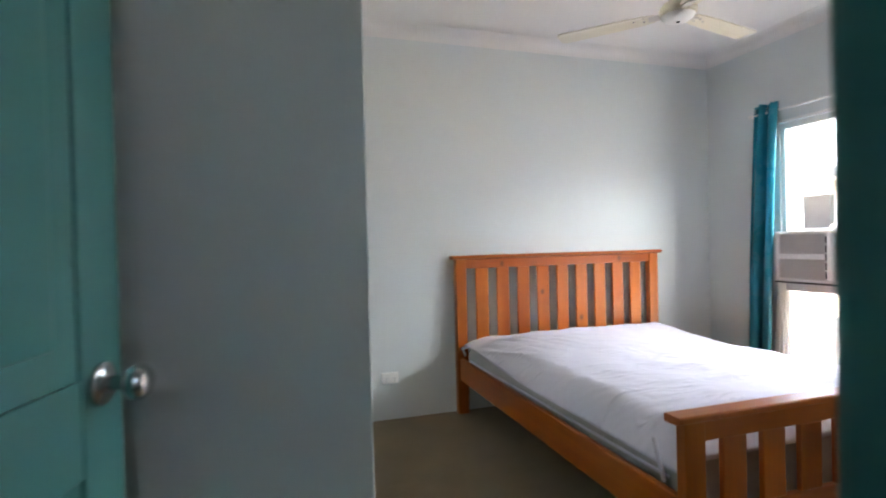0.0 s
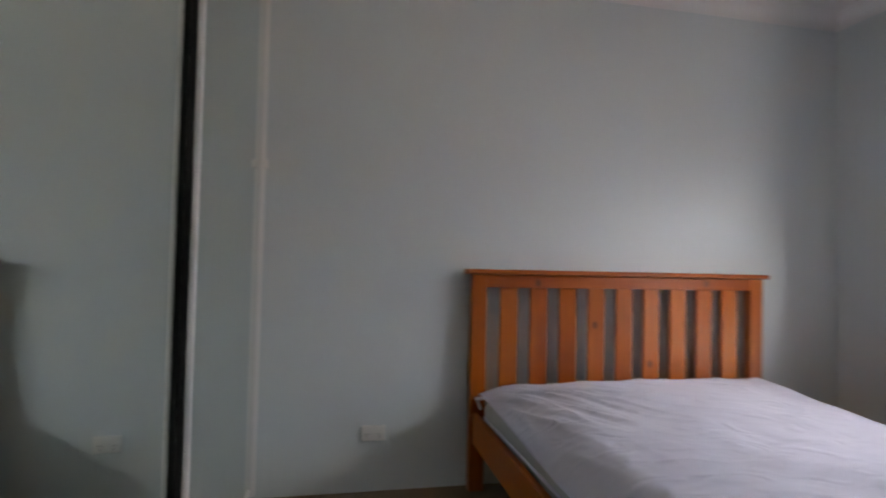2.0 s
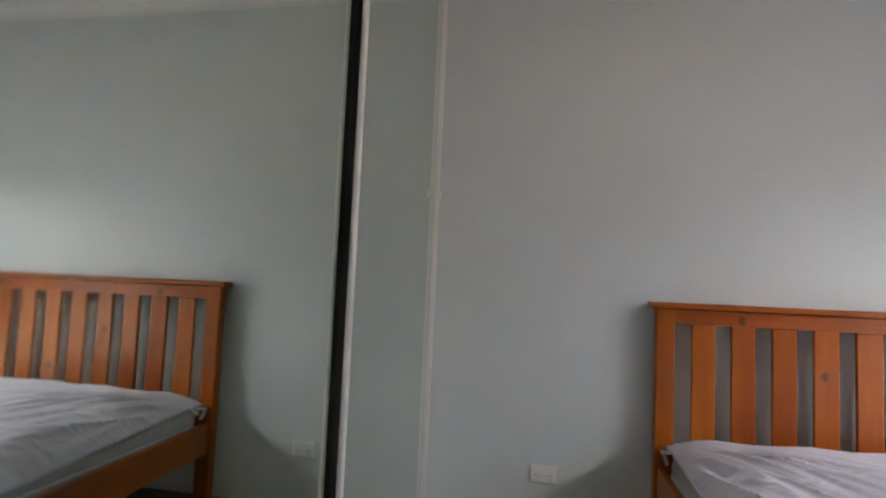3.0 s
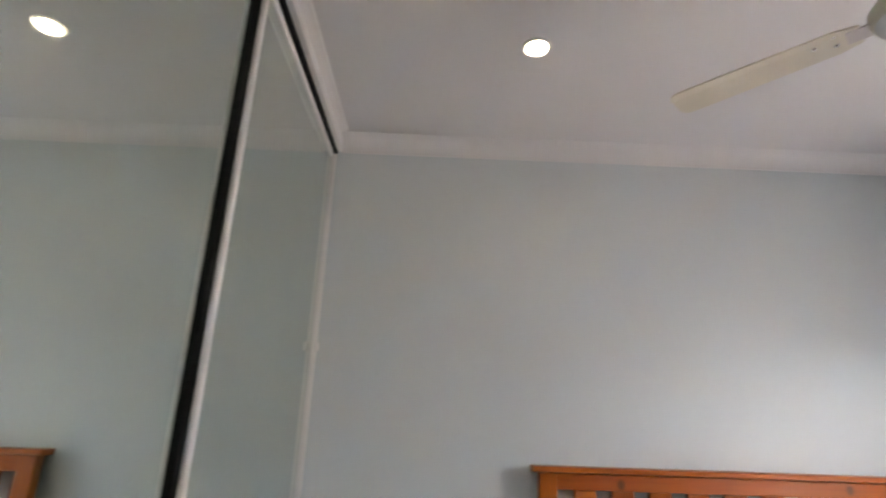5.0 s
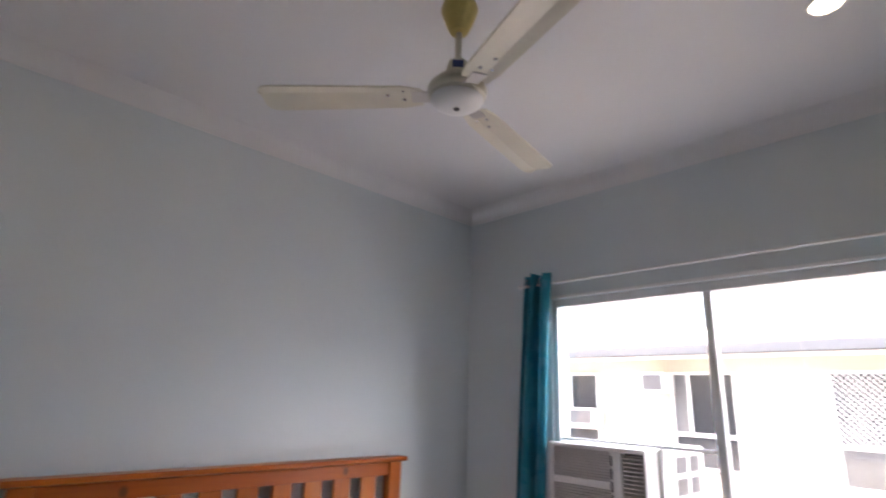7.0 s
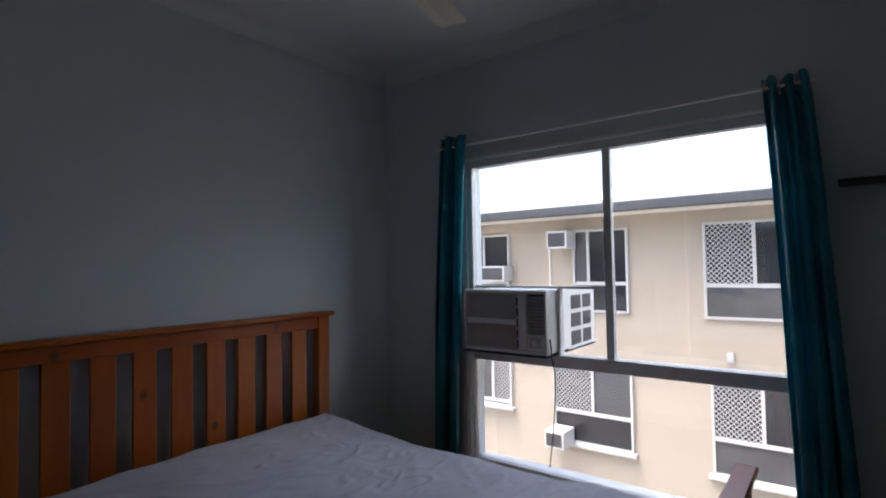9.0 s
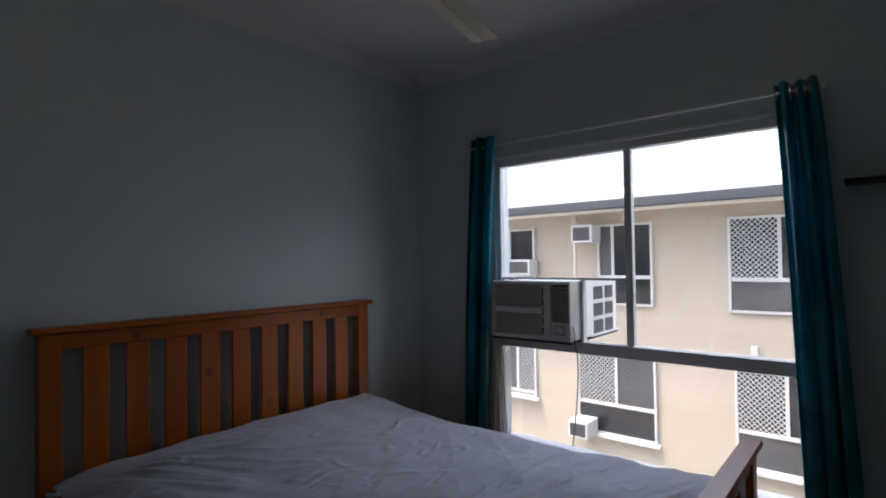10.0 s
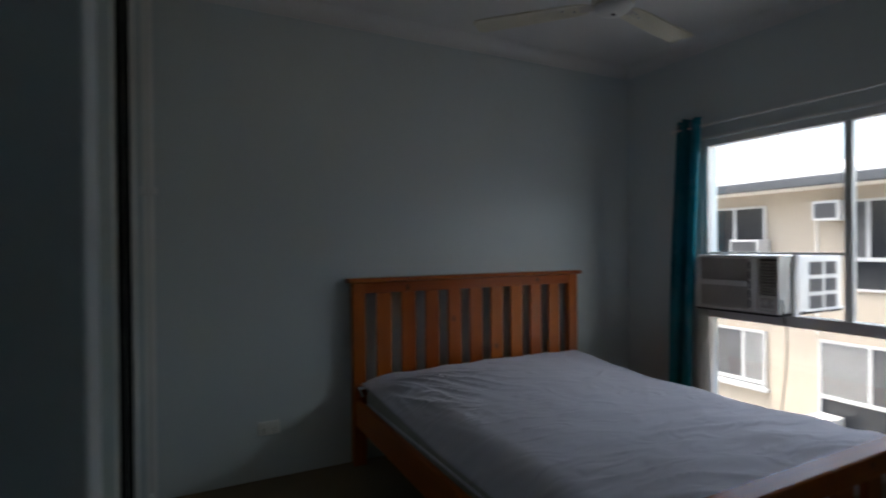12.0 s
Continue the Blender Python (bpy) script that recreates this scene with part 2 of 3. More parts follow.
def structure(name, bm, mat, label, category):
    return tagged(mesh_object(name, bm, mat), label, category, kind="structure")


def boxes(*rows):
    bm = bmesh.new()
    for r in rows:
        box(*r, bm=bm)
    return bm


# ---- the room ----
H = 2.61
SOUTH, WEST = -3.2, -3.98
structure("floor", box(-4.10, 0.0, -3.31, 0.0, -0.2, 0.0), M_CARPET, "short-pile brown carpet across the bedroom", "floor")
structure("ceiling", box(-4.10, 0.2, -3.31, 0.12, H, H + 0.12), M_CEIL, "plain white plasterboard ceiling", "ceiling")
structure("wall_north", box(-4.10, 0.16, 0.0, 0.12, -0.2, H), M_WALL, "pale blue-grey painted wall behind the bed", "wall")
WY0, WY1, WZ0, WZ1 = -2.310, -0.640, 0.160, 1.945
structure("wall_east", boxes((0, 0.16, -3.31, WY0, -0.2, H), (0, 0.16, WY1, 0.0, -0.2, H), (0, 0.16, WY0, WY1, -0.2, WZ0), (0, 0.16, WY0, WY1, WZ1, H)),
          M_WALL, "pale blue-grey painted wall round the window", "wall")
DX0, DX1, DH = -3.86, -3.071, 2.05
structure("wall_south", boxes((-4.10, DX0, -3.31, SOUTH, 0, H), (DX1, 0, -3.31, SOUTH, 0, H), (DX0, DX1, -3.31, SOUTH, DH, H)),
          M_WALL, "pale blue-grey painted wall with the doorway", "wall")
structure("wall_west", box(-4.10, WEST, SOUTH, 0.0, 0, H), M_WALL, "pale blue-grey painted wall behind the wardrobe", "wall")
structure("wall_nib", box(WEST, -3.212, -2.315, -2.215, 0, H, 0.004), M_WALL, "pale grey painted end wall of the wardrobe", "wall")
# hall behind the doorway
structure("hall_floor", box(-4.10, -2.2, -4.8, -3.31, -0.2, 0.0), M_CARPET, "short-pile brown carpet in the hall", "floor")
structure("hall_ceiling", box(-4.20, -2.1, -4.9, -3.31, H, H + 0.12), M_CEIL, "plain white hall ceiling", "ceiling")
# opening and its window are added out of view to light the door jambs
structure("hall_wall_south", boxes((-4.20, -3.75, -4.9, -4.8, -0.2, H), (-3.25, -2.1, -4.9, -4.8, -0.2, H), (-3.75, -3.25, -4.9, -4.8, -0.2, 1.75), (-3.75, -3.25, -4.9, -4.8, 2.1, H)), M_WALL, "pale grey hall wall", "wall")
hall_fill_window = thing("hall_fill_window", (-3.5, -4.85, 1.75), "small clear unseen window added to light the hall", "window", kind="structure")
part("window_frame", boxes((-3.75, -3.72, -4.87, -4.82, 1.75, 2.1), (-3.28, -3.25, -4.87, -4.82, 1.75, 2.1), (-3.72, -3.28, -4.87, -4.82, 1.75, 1.78), (-3.72, -3.28, -4.87, -4.82, 2.07, 2.1)), M_ALU_WHITE, hall_fill_window)
part("pane", box(-3.72, -3.28, -4.847, -4.843, 1.78, 2.07), M_GLASS, hall_fill_window).visible_shadow = False
structure("hall_wall_west", box(-4.20, -4.10, -4.8, -3.31, -0.2, H), M_WALL, "pale grey hall wall", "wall")
structure("hall_wall_east", box(-2.2, -2.1, -4.8, -3.31, -0.2, H), M_WALL, "pale grey hall wall", "wall")

COVE = [(0, 0), (0, -0.080)] + [(0.078 - 0.076 * math.cos(radians(a)), -0.080 + 0.077 * math.sin(radians(a))) for a in range(2, 90, 8)] + [(0.078, 0)]
zc = H - 0.001
structure("cornice_north", extrude(COVE, (-3.1990, -0.001, zc), (-0.001, -0.001, zc)), M_CEIL, "white coved plaster cornice", "cornice")
structure("cornice_east", extrude(COVE, (-0.001, -0.001, zc), (-0.001, SOUTH, zc)), M_CEIL, "white coved plaster cornice", "cornice")
structure("cornice_south", extrude(COVE, (-0.001, SOUTH + 0.001, zc), (WEST, SOUTH + 0.001, zc)), M_CEIL, "white coved plaster cornice", "cornice")

# door frame and open door
door_frame = thing("door_frame", ((DX0 + DX1) / 2, -3.25, 0), "teal painted timber door frame of the bedroom doorway", "door frame", kind="structure")
for x0, x1 in ((DX0, DX0 + 0.02), (DX1 - 0.02, DX1)):
    part("jamb", box(x0, x1, -3.318, SOUTH + 0.008, 0, DH, 0.002), M_TEAL_PAINT, door_frame)
part("head", box(DX0 + 0.02, DX1 - 0.02, -3.318, SOUTH + 0.008, DH - 0.02, DH, 0.002), M_TEAL_PAINT, door_frame)
for x0, x1 in ((DX0 - 0.055, DX0 + 0.008), (DX1 - 0.008, DX1 + 0.055)):
    part("architrave", box(x0, x1, SOUTH + 0.0085, SOUTH + 0.022, 0, DH + 0.055, 0.004), M_TEAL_PAINT, door_frame)
part("architrave", box(DX0 + 0.0085, DX1 - 0.0085, SOUTH + 0.0085, SOUTH + 0.022, DH - 0.008, DH + 0.055, 0.004), M_TEAL_PAINT, door_frame)


def panel_door(hinge, angle, width, height, thick):
    door = thing("door_leaf", hinge, "open teal painted panelled door with a chrome knob", "door", kind="structure")
    turn = Matrix.Translation(hinge) @ Matrix.Rotation(radians(angle), 4, "Z")

    def put(name, bm, mat, parent, label=""):
        bmesh.ops.transform(bm, matrix=turn, verts=bm.verts)
        return part(name, bm, mat, parent, label)
    put("slab", box(0, width, -thick / 2 + 0.006, thick / 2 - 0.006, 0.012, height, 0.001), M_TEAL_PAINT, door)
    s = 0.105
    for a, b in ((0, s), (width - s, width)):
        put("stile", box(a, b, -thick / 2, thick / 2, 0.012, height, 0.003), M_TEAL_PAINT, door)
    for a, b in ((0.012, 0.22), (0.84, 0.98), (height - 0.12, height)):
        put("rail", box(s + 0.0005, width - s - 0.0005, -thick / 2, thick / 2, a, b, 0.003), M_TEAL_PAINT, door)
    for a, b in ((0.22, 0.84), (0.98, height - 0.12)):
        put("panel", box(s + 0.05, width - s - 0.05, -thick / 2 + 0.001, thick / 2 - 0.001, a + 0.05, b - 0.05, 0.007, 3), M_TEAL_PAINT, door)
    for side in (-1, 1):
        prof = [(0.032, 0), (0.032, 0.006), (0.026, 0.010), (0.011, 0.013), (0.011, 0.034), (0.020, 0.040), (0.027, 0.050), (0.027, 0.060), (0.020, 0.069), (0.006, 0.072)]
        bm = lathe(prof, 28)
        bmesh.ops.transform(bm, matrix=Matrix.Translation((width - 0.06, side * thick / 2, 0.965)) @ Matrix.Rotation(radians(-90 * side), 4, "X"), verts=bm.verts)
        put("knob", bm, M_CHROME, door, "round chrome door knob")
    for z in (0.2, 1.8):
        put("hinge", lathe([(0.006, 0), (0.006, 0.09)], 12, (0.0, thick / 2 + 0.003, z)), M_CHROME, door)
    return door


panel_door((-3.830, -3.172, 0), 76.5, 0.745, 2.03, 0.036)

# ---- wardrobe with sliding mirror doors ----
DOOR_TOP = 2.515
part_trim = thing("wardrobe_frame", (-3.30, -1.1, 0), "white aluminium track and jamb of a built-in wardrobe", "wardrobe", kind="structure")
part("head_board", box(-3.355, -3.200, -2.214, -0.001, DOOR_TOP + 0.022, H - 0.001), M_TRIM, part_trim)
part("scotia", extrude([(-u * 0.8, v * 0.9) for u, v in COVE], (-3.2215, -0.095, zc), (-3.2215, -2.30, zc)), M_TRIM, part_trim)
part("top_track", boxes((-3.355, -3.222, -2.214, -0.001, DOOR_TOP + 0.006, DOOR_TOP + 0.021), (-3.355, -3.351, -2.214, -0.001, DOOR_TOP - 0.03, DOOR_TOP + 0.005)), M_DARK, part_trim, "dark top track")
part("bottom_track", box(-3.355, -3.242, -2.214, -0.001, 0.0005, 0.014, 0.003), M_ALU, part_trim)
part("jamb_lining", box(-3.355, -3.224, -0.010, -0.001, 0.015, DOOR_TOP + 0.005, 0.003), M_TRIM, part_trim)
part("jamb_lining", box(-3.355, -3.224, -2.214, -2.185, 0.015, DOOR_TOP + 0.005, 0.003), M_TRIM, part_trim)
part("door_bumper", box(-3.234, -3.212, -0.024, -0.0105, 1.52, 1.56, 0.004), M_TRIM, part_trim, "small white door bumper")


def mirror_door(x, y0, y1, name_label):
    """x is the mirror's face."""
    d = thing("mirror_door", (x, (y0 + y1) / 2, 0.015), name_label, "wardrobe door", "sliding wardrobe doors")
    edge = 0.008 if y1 > -0.1 else 0.026
    part("mirror", box(x - 0.005, x, y0 + 0.026, y1 - edge, 0.06, DOOR_TOP - 0.03), M_MIRROR, d, "plain silver mirror")
    for a, b in ((y0, y0 + 0.026), (y1 - edge, y1)):
        part("stile", box(x - 0.004, x + 0.011, a, b, 0.016, DOOR_TOP, 0.006, 3), M_ALU_WHITE, d, "white aluminium stile")
        # black strip fills the gap behind the stile
        part("gap_strip", box(x - 0.0185, x - 0.0045, a, b - 0.001, 0.03, DOOR_TOP - 0.01), M_DARK, d, "black strip in the gap behind the stile")
    part("rail", box(x - 0.004, x + 0.010, y0 + 0.0265, y1 - 0.0265, 0.016, 0.06, 0.003), M_ALU_WHITE, d)
    part("rail", box(x - 0.004, x + 0.010, y0 + 0.0265, y1 - 0.0265, DOOR_TOP - 0.03, DOOR_TOP, 0.003), M_ALU_WHITE, d)
    part("backing", box(x - 0.0115, x - 0.0055, y0 + 0.027, y1 - 0.027, 0.06, DOOR_TOP - 0.03), M_DARK, d)
    return d


mirror_door(-3.247, -1.142, -0.014, "sliding wardrobe door with a full mirror, in front track")
mirror_door(-3.267, -2.183, -1.105, "sliding wardrobe door with a full mirror, in rear track")

# ---- window ----
window = thing("window_1", (0.05, -1.468, WZ0), "grey aluminium sliding window with an air conditioner set into it", "window", kind="structure")
FX0, FX1 = 0.012, 0.075
MY = -1.487
for y0, y1 in ((WY0, WY0 + 0.035), (WY1 - 0.035, WY1)):
    part("window_frame", box(FX0, FX1, y0, y1, WZ0, WZ1, 0.003), M_ALU, window)
part("window_frame", box(FX0, FX1, WY0 + 0.0355, WY1 - 0.0355, WZ1 - 0.045, WZ1, 0.003), M_ALU, window)
part("window_frame", box(FX0, FX1, WY0 + 0.0355, WY1 - 0.0355, WZ0, WZ0 + 0.04, 0.003), M_ALU, window)
part("transom", box(FX0 - 0.012, FX1, WY0 + 0.0355, WY1 - 0.0355, 0.774, 0.8395, 0.004), M_ALU, window)
part("mullion", box(FX0 + 0.004, FX1 - 0.02, MY - 0.020, MY + 0.020, 0.840, WZ1 - 0.0455, 0.003), M_ALU, window)
part("sash_stile", box(FX1 - 0.0195, FX1, MY + 0.002, MY + 0.034, 0.840, WZ1 - 0.0455, 0.003), M_ALU, window)
part("sash_bar", box(FX0 + 0.014, FX1 - 0.02, MY + 0.0205, WY1 - 0.0355, 1.189, 1.203, 0.002), M_ALU, window)
part("window_sill", box(-0.018, 0.011, WY0 - 0.02, WY1 + 0.02, WZ0 - 0.025, WZ0 + 0.004, 0.005), M_TRIM, window, "white timber sill")
part("architrave", box(-0.012, 0.0, WY0 - 0.0, WY1 + 0.0, WZ1, WZ1 + 0.018, 0.003), M_TRIM, window)
part("outer_sill", box(0.0755, 0.20, WY0, WY1, WZ0 - 0.02, WZ0 + 0.01, 0.004), M_ALU, window)
for y0, y1, z0, z1 in ((MY + 0.0205, WY1 - 0.036, 1.2035, WZ1 - 0.046), (MY + 0.0205, -1.226, 0.8405, 1.1885), (WY0 + 0.036, MY - 0.0205, 0.8405, WZ1 - 0.046), (WY0 + 0.036, WY1 - 0.036, WZ0 + 0.0405, 0.7735)):
    p = part("pane", box(0.040, 0.044, y0, y1, z0, z1), M_GLASS, window, "clear glass pane")
    p.visible_shadow = False

# air conditioner through the window
ac = thing("window_air_conditioner", (0.1, -0.95, 0.84), "aged grey window air conditioner with louvres, set in the window", "air conditioner")
AY0, AY1, AZ0, AZ1, AXF = -1.208, -0.690, 0.850, 1.186, -0.122
LY0, LY1 = AY0 + 0.014, -1.088
part("casing", box(-0.070, 0.535, AY0 + 0.002, AY1 - 0.012, AZ0 + 0.004, AZ1 - 0.004, 0.004), M_PLASTIC, ac, "white metal casing")
part("side_post", box(0.010, 0.060, AY0 - 0.015, AY0 - 0.0005, 0.840, 1.1885, 0.002), M_ALU, ac, "aluminium infill post")
part("front_frame", boxes((AXF, -0.0705, AY0, LY0, AZ0, AZ1, 0.006), (AXF, -0.0705, AY1 - 0.02, AY1, AZ0, AZ1, 0.006),
                          (AXF, -0.0705, LY0, AY1 - 0.02, AZ1 - 0.020, AZ1, 0.006), (AXF, -0.0705, LY0, AY1 - 0.02, AZ0, AZ0 + 0.020, 0.006),
                          (AXF + 0.002, -0.0705, LY1, -1.046, AZ0 + 0.02, AZ1 - 0.02, 0.003)), M_AC, ac)
part("slotted_strip", box(AXF + 0.006, -0.0705, -1.0455, -1.030, AZ0 + 0.0205, AZ1 - 0.0205), M_AC, ac)
# raised dark plates carry the shade of the open slots in their colour
slots = bmesh.new()
for k in range(5):
    z = AZ0 + 0.030 + k * 0.056
    box(AXF + 0.003, AXF + 0.0058, -1.0415, -1.0335, z, z + 0.044, bm=slots)
part("slot_shade", slots, M_AC_DARK, ac, "upright dark plates for the shade in a row of slots")
part("intake_backing", box(-0.095, -0.071, -1.0295, AY1 - 0.0205, AZ0 + 0.0205, AZ1 - 0.0205), M_AC_GRILLE, ac)
bm = bmesh.new()
for i in range(23):
    z = AZ0 + 0.024 + i * 0.0126
    if not 10 <= i <= 12:
        box(AXF + 0.009, -0.0955, -1.0285, AY1 - 0.022, z, z + 0.0072, bm=bm)
part("intake_grille", bm, M_AC_GRILLE, ac, "fine horizontal grille")
part("grille_band", box(AXF + 0.004, -0.0955, -1.0285, AY1 - 0.022, AZ0 + 0.024 + 10 * 0.0126, AZ0 + 0.024 + 12.7 * 0.0126, 0.003), M_AC, ac)
# shade behind the louvres is put into this backing's near-black colour
part("outlet_shade", box(-0.090, -0.071, LY0 + 0.0005, LY1 - 0.0005, 0.957, AZ1 - 0.0205), M_AC_DARK, ac, "near-black backing for the shade in the air outlet")
for i in range(11):
    z = 0.968 + i * 0.0178
    bm = box(AXF + 0.006, -0.0905, LY0 + 0.003, LY1 - 0.003, z, z + 0.0045)
    bmesh.ops.rotate(bm, cent=(-0.102, 0, z), matrix=Matrix.Rotation(radians(-22), 3, "Y"), verts=bm.verts)
    part("louvre", bm, M_AC_GRILLE, ac)
panel = part("control_panel", box(AXF + 0.008, -0.071, LY0 + 0.0005, LY1 - 0.0005, AZ0 + 0.0205, 0.9565, 0.003), M_AC, ac)
part("control_plate", box(AXF + 0.005, AXF + 0.0075, LY0 + 0.016, LY1 - 0.016, AZ0 + 0.034, 0.942, 0.001), M_AC_GRILLE, panel)
part("dial", lathe([(0.006, -0.016), (0.015, -0.014), (0.017, 0)], 20, (AXF + 0.005, (LY0 + LY1) / 2, 0.914), "X"), M_AC, panel)
for k in (-1, 1):
    part("button", box(AXF + 0.001, AXF + 0.0045, (LY0 + LY1) / 2 + k * 0.033 - 0.005, (LY0 + LY1) / 2 + k * 0.033 + 0.005, 0.905, 0.924, 0.001), M_AC, panel)
for i in range(2):
    for j in range(3):
        part("side_vent", box(0.190 + i * 0.165, 0.322 + i * 0.150, AY0 - 0.0012, AY0 + 0.0015, 0.868 + j * 0.100, 0.944 + j * 0.100), M_DRAPE, ac, "square louvred side vent")
part("drip_lip", box(0.12, 0.535, AY0 - 0.016, AY0 + 0.0015, 0.8545, 0.8625, 0.002), M_PLASTIC, ac)
part("support_tray", box(AXF - 0.004, 0.54, AY0, AY1, 0.8395, 0.8495), M_DARK, ac)
cord = [(-0.100 + 0.004 * i, AY0 - 0.006 - 0.004 * math.sin(i * 0.9), 0.935 - i * 0.022) for i in range(5)] + [(-0.070 + 0.004 * i, AY0 - 0.012 + 0.0022 * max(0, i - 2) ** 1.5, 0.825 - i * 0.052) for i in range(1, 12)]
part("power_cord", tube(cord, 0.0035), M_CORD, ac, "thin black power cord")


# ---- curtains ----
def curtain(y0, y1, b0, b1, top, bottom, folds, label, lining=None, lean=0.0):
    c = thing("curtain", (-0.09, (b0 + b1) / 2, bottom), label, "curtain", "pair of curtains")

    def sheet(ta, tb, ba, bb, x, amp, n, ztop, zbot, seed):
        bm = bmesh.new()
        cols, rows = n * 14, 40
        grid = []
        for r in range(rows + 1):
            v = r / rows
            z = ztop + (zbot - ztop) * v
            line = []
            for k in range(cols + 1):
                u = k / cols
                ph = u * n * 2 * math.pi
                e = v ** 0.8
                wob = noise.noise(Vector((u * n * 0.9 + seed, v * 2.2, seed))) * 0.5
                yy = (ta + (tb - ta) * u) * (1 - e) + (ba + (bb - ba) * u) * e
                a = amp * (0.85 + 0.5 * wob)
                line.append(bm.verts.new((x + lean * e + a * math.sin(ph + wob * 1.2), yy + 0.012 * wob + 0.35 * amp * math.sin(2 * ph) * e, z + (0.006 * math.sin(ph * 0.5) if r == 0 else 0))))
            grid.append(line)
        for a, b in zip(grid, grid[1:]):
            for k in range(cols):
                bm.faces.new((a[k], a[k + 1], b[k + 1], b[k]))
        return bm
    cloth = part("cloth", sheet(y0, y1, b0, b1, -0.09, 0.042, folds, top, bottom, y0), M_TEAL, c, smooth=True)
    s = cloth.modifiers.new("thick", "SOLIDIFY")
    s.thickness = 0.004
    if lining:
        la, lb, lc, ld = lining
        part("lining", sheet(la, lb, lc, ld, -0.045, 0.018, 4, 0.95, bottom + 0.02, 3.1), M_LINING, c, "white curtain lining", smooth=True)
    for k in range(folds * 2):
        y = y0 + (y1 - y0) * (k + 0.5) / (folds * 2)
        ring = lathe([(0.017, -0.003), (0.027, -0.003), (0.027, 0.003), (0.017, 0.003)], 18, (-0.09, y, top - 0.043), "Y")
        part("eyelet", ring, M_CHROME, c, "metal eyelet")
    return c


curtain(-0.528, -0.712, -0.425, -0.612, 2.080, 0.04, 2, "teal satin eyelet curtain drawn aside, with white lining", lining=(-0.655, -0.695, -0.600, -0.748))
curtain(-2.178, -2.332, -2.262, -2.458, 2.058, 0.04, 3, "teal satin eyelet curtain gathered at the window's end")
rod = thing("curtain_rod", (-0.09, -1.4, 2.045), "thin white metal curtain rod above the window", "curtain rod")
part("rod", lathe([(0.0065, 0), (0.0065, 1.853)], 14, (-0.09, -2.348, 2.020), "Y"), M_ALU_WHITE, rod)
for y in (-2.353, -0.490):
    part("finial", lathe([(0.007, -0.012), (0.013, -0.006), (0.014, 0.004), (0.008, 0.012)], 14, (-0.09, y, 2.020), "Y"), M_ALU_WHITE, rod)
for y in (-2.335, -0.510):
    part("bracket", boxes((-0.096, -0.0005, y - 0.005, y + 0.005, 2.003, 2.012), (-0.006, -0.0005, y - 0.012, y + 0.012, 1.985, 2.045)), M_ALU_WHITE, rod)

shelf = thing("wall_shelf", (-0.08, -2.58, 1.6), "thin dark floating shelf on the window wall", "shelf")
part("board", box(-0.16, -0.0005, -2.80, -2.416, 1.602, 1.616, 0.003), M_SHELF, shelf)

# power point
gpo = thing("power_point", (-2.691, -0.004, 0.278), "white double power point low on the wall", "power point")
plate = part("plate", box(-2.748, -2.634, -0.011, -0.0005, 0.241, 0.315, 0.004, 3), M_PLASTIC, gpo)
for x in (-2.719, -2.663):
    part("switch", box(x + 0.008, x + 0.018, -0.0155, -0.0115, 0.290, 0.306, 0.001), M_PLASTIC, plate)
    # socket holes are dark plates, their shade put into the colour
    sl = boxes((x - 0.009, x - 0.007, -0.0122, -0.0112, 0.268, 0.278), (x + 0.005, x + 0.007, -0.0122, -0.0112, 0.268, 0.278), (x - 0.002, x, -0.0122, -0.0112, 0.253, 0.262))
    part("socket_slot_shade", sl, M_AC_DARK, plate)

# downlights
for lx, ly in ((-2.345, -0.765), (-0.730, -2.190)):
    dl = thing("downlight", (lx, ly, H), "lit round recessed ceiling downlight with a white rim", "downlight", "ceiling downlights")
    part("rim", lathe([(0.042, -0.001), (0.057, -0.001), (0.055, -0.006), (0.046, -0.009), (0.042, -0.004)], 36, (lx, ly, H)), M_PLASTIC, dl)
    part("lens", lathe([(0.001, -0.0075), (0.030, -0.0072), (0.0405, -0.0052), (0.0405, -0.0045), (0.001, -0.0045)], 32, (lx, ly, H)), M_LAMP, dl, "glowing frosted lens")

# ---- ceiling fan ----
FC = Vector((-1.597, -1.444, 0.006))
fan = thing("ceiling_fan", (FC.x, FC.y, H), "cream three-bladed ceiling fan at rest with yellowed canopy", "ceiling fan")
part("canopy", lathe([(0.016, -0.212), (0.026, -0.208), (0.038, -0.182), (0.051, -0.146), (0.055, -0.130), (0.052, -0.119), (0.044, -0.114), (0.012, -0.113)], 32, (FC.x, FC.y, FC.z + H)), M_YELLOWED, fan, "yellowed plastic canopy")
part("ceiling_hook", lathe([(0.009, -0.12), (0.009, -0.012), (0.035, -0.010), (0.035, -0.0005)], 16, (FC.x, FC.y, FC.z + H)), M_AC_GRILLE, fan)
part("downrod", lathe([(0.009, -0.30), (0.009, -0.10)], 16, (FC.x, FC.y, FC.z + H - 0.012)), M_CREAM, fan)
part("yoke", lathe([(0.032, -0.345), (0.034, -0.330), (0.027, -0.298), (0.013, -0.290)], 24, (FC.x, FC.y, FC.z + H - 0.012)), M_CREAM, fan)
part("motor_housing", lathe([(0.066, -0.417), (0.080, -0.411), (0.084, -0.398), (0.082, -0.384), (0.066, -0.364), (0.036, -0.3455)], 40, (FC.x, FC.y, FC.z + H - 0.012)), M_CREAM, fan)
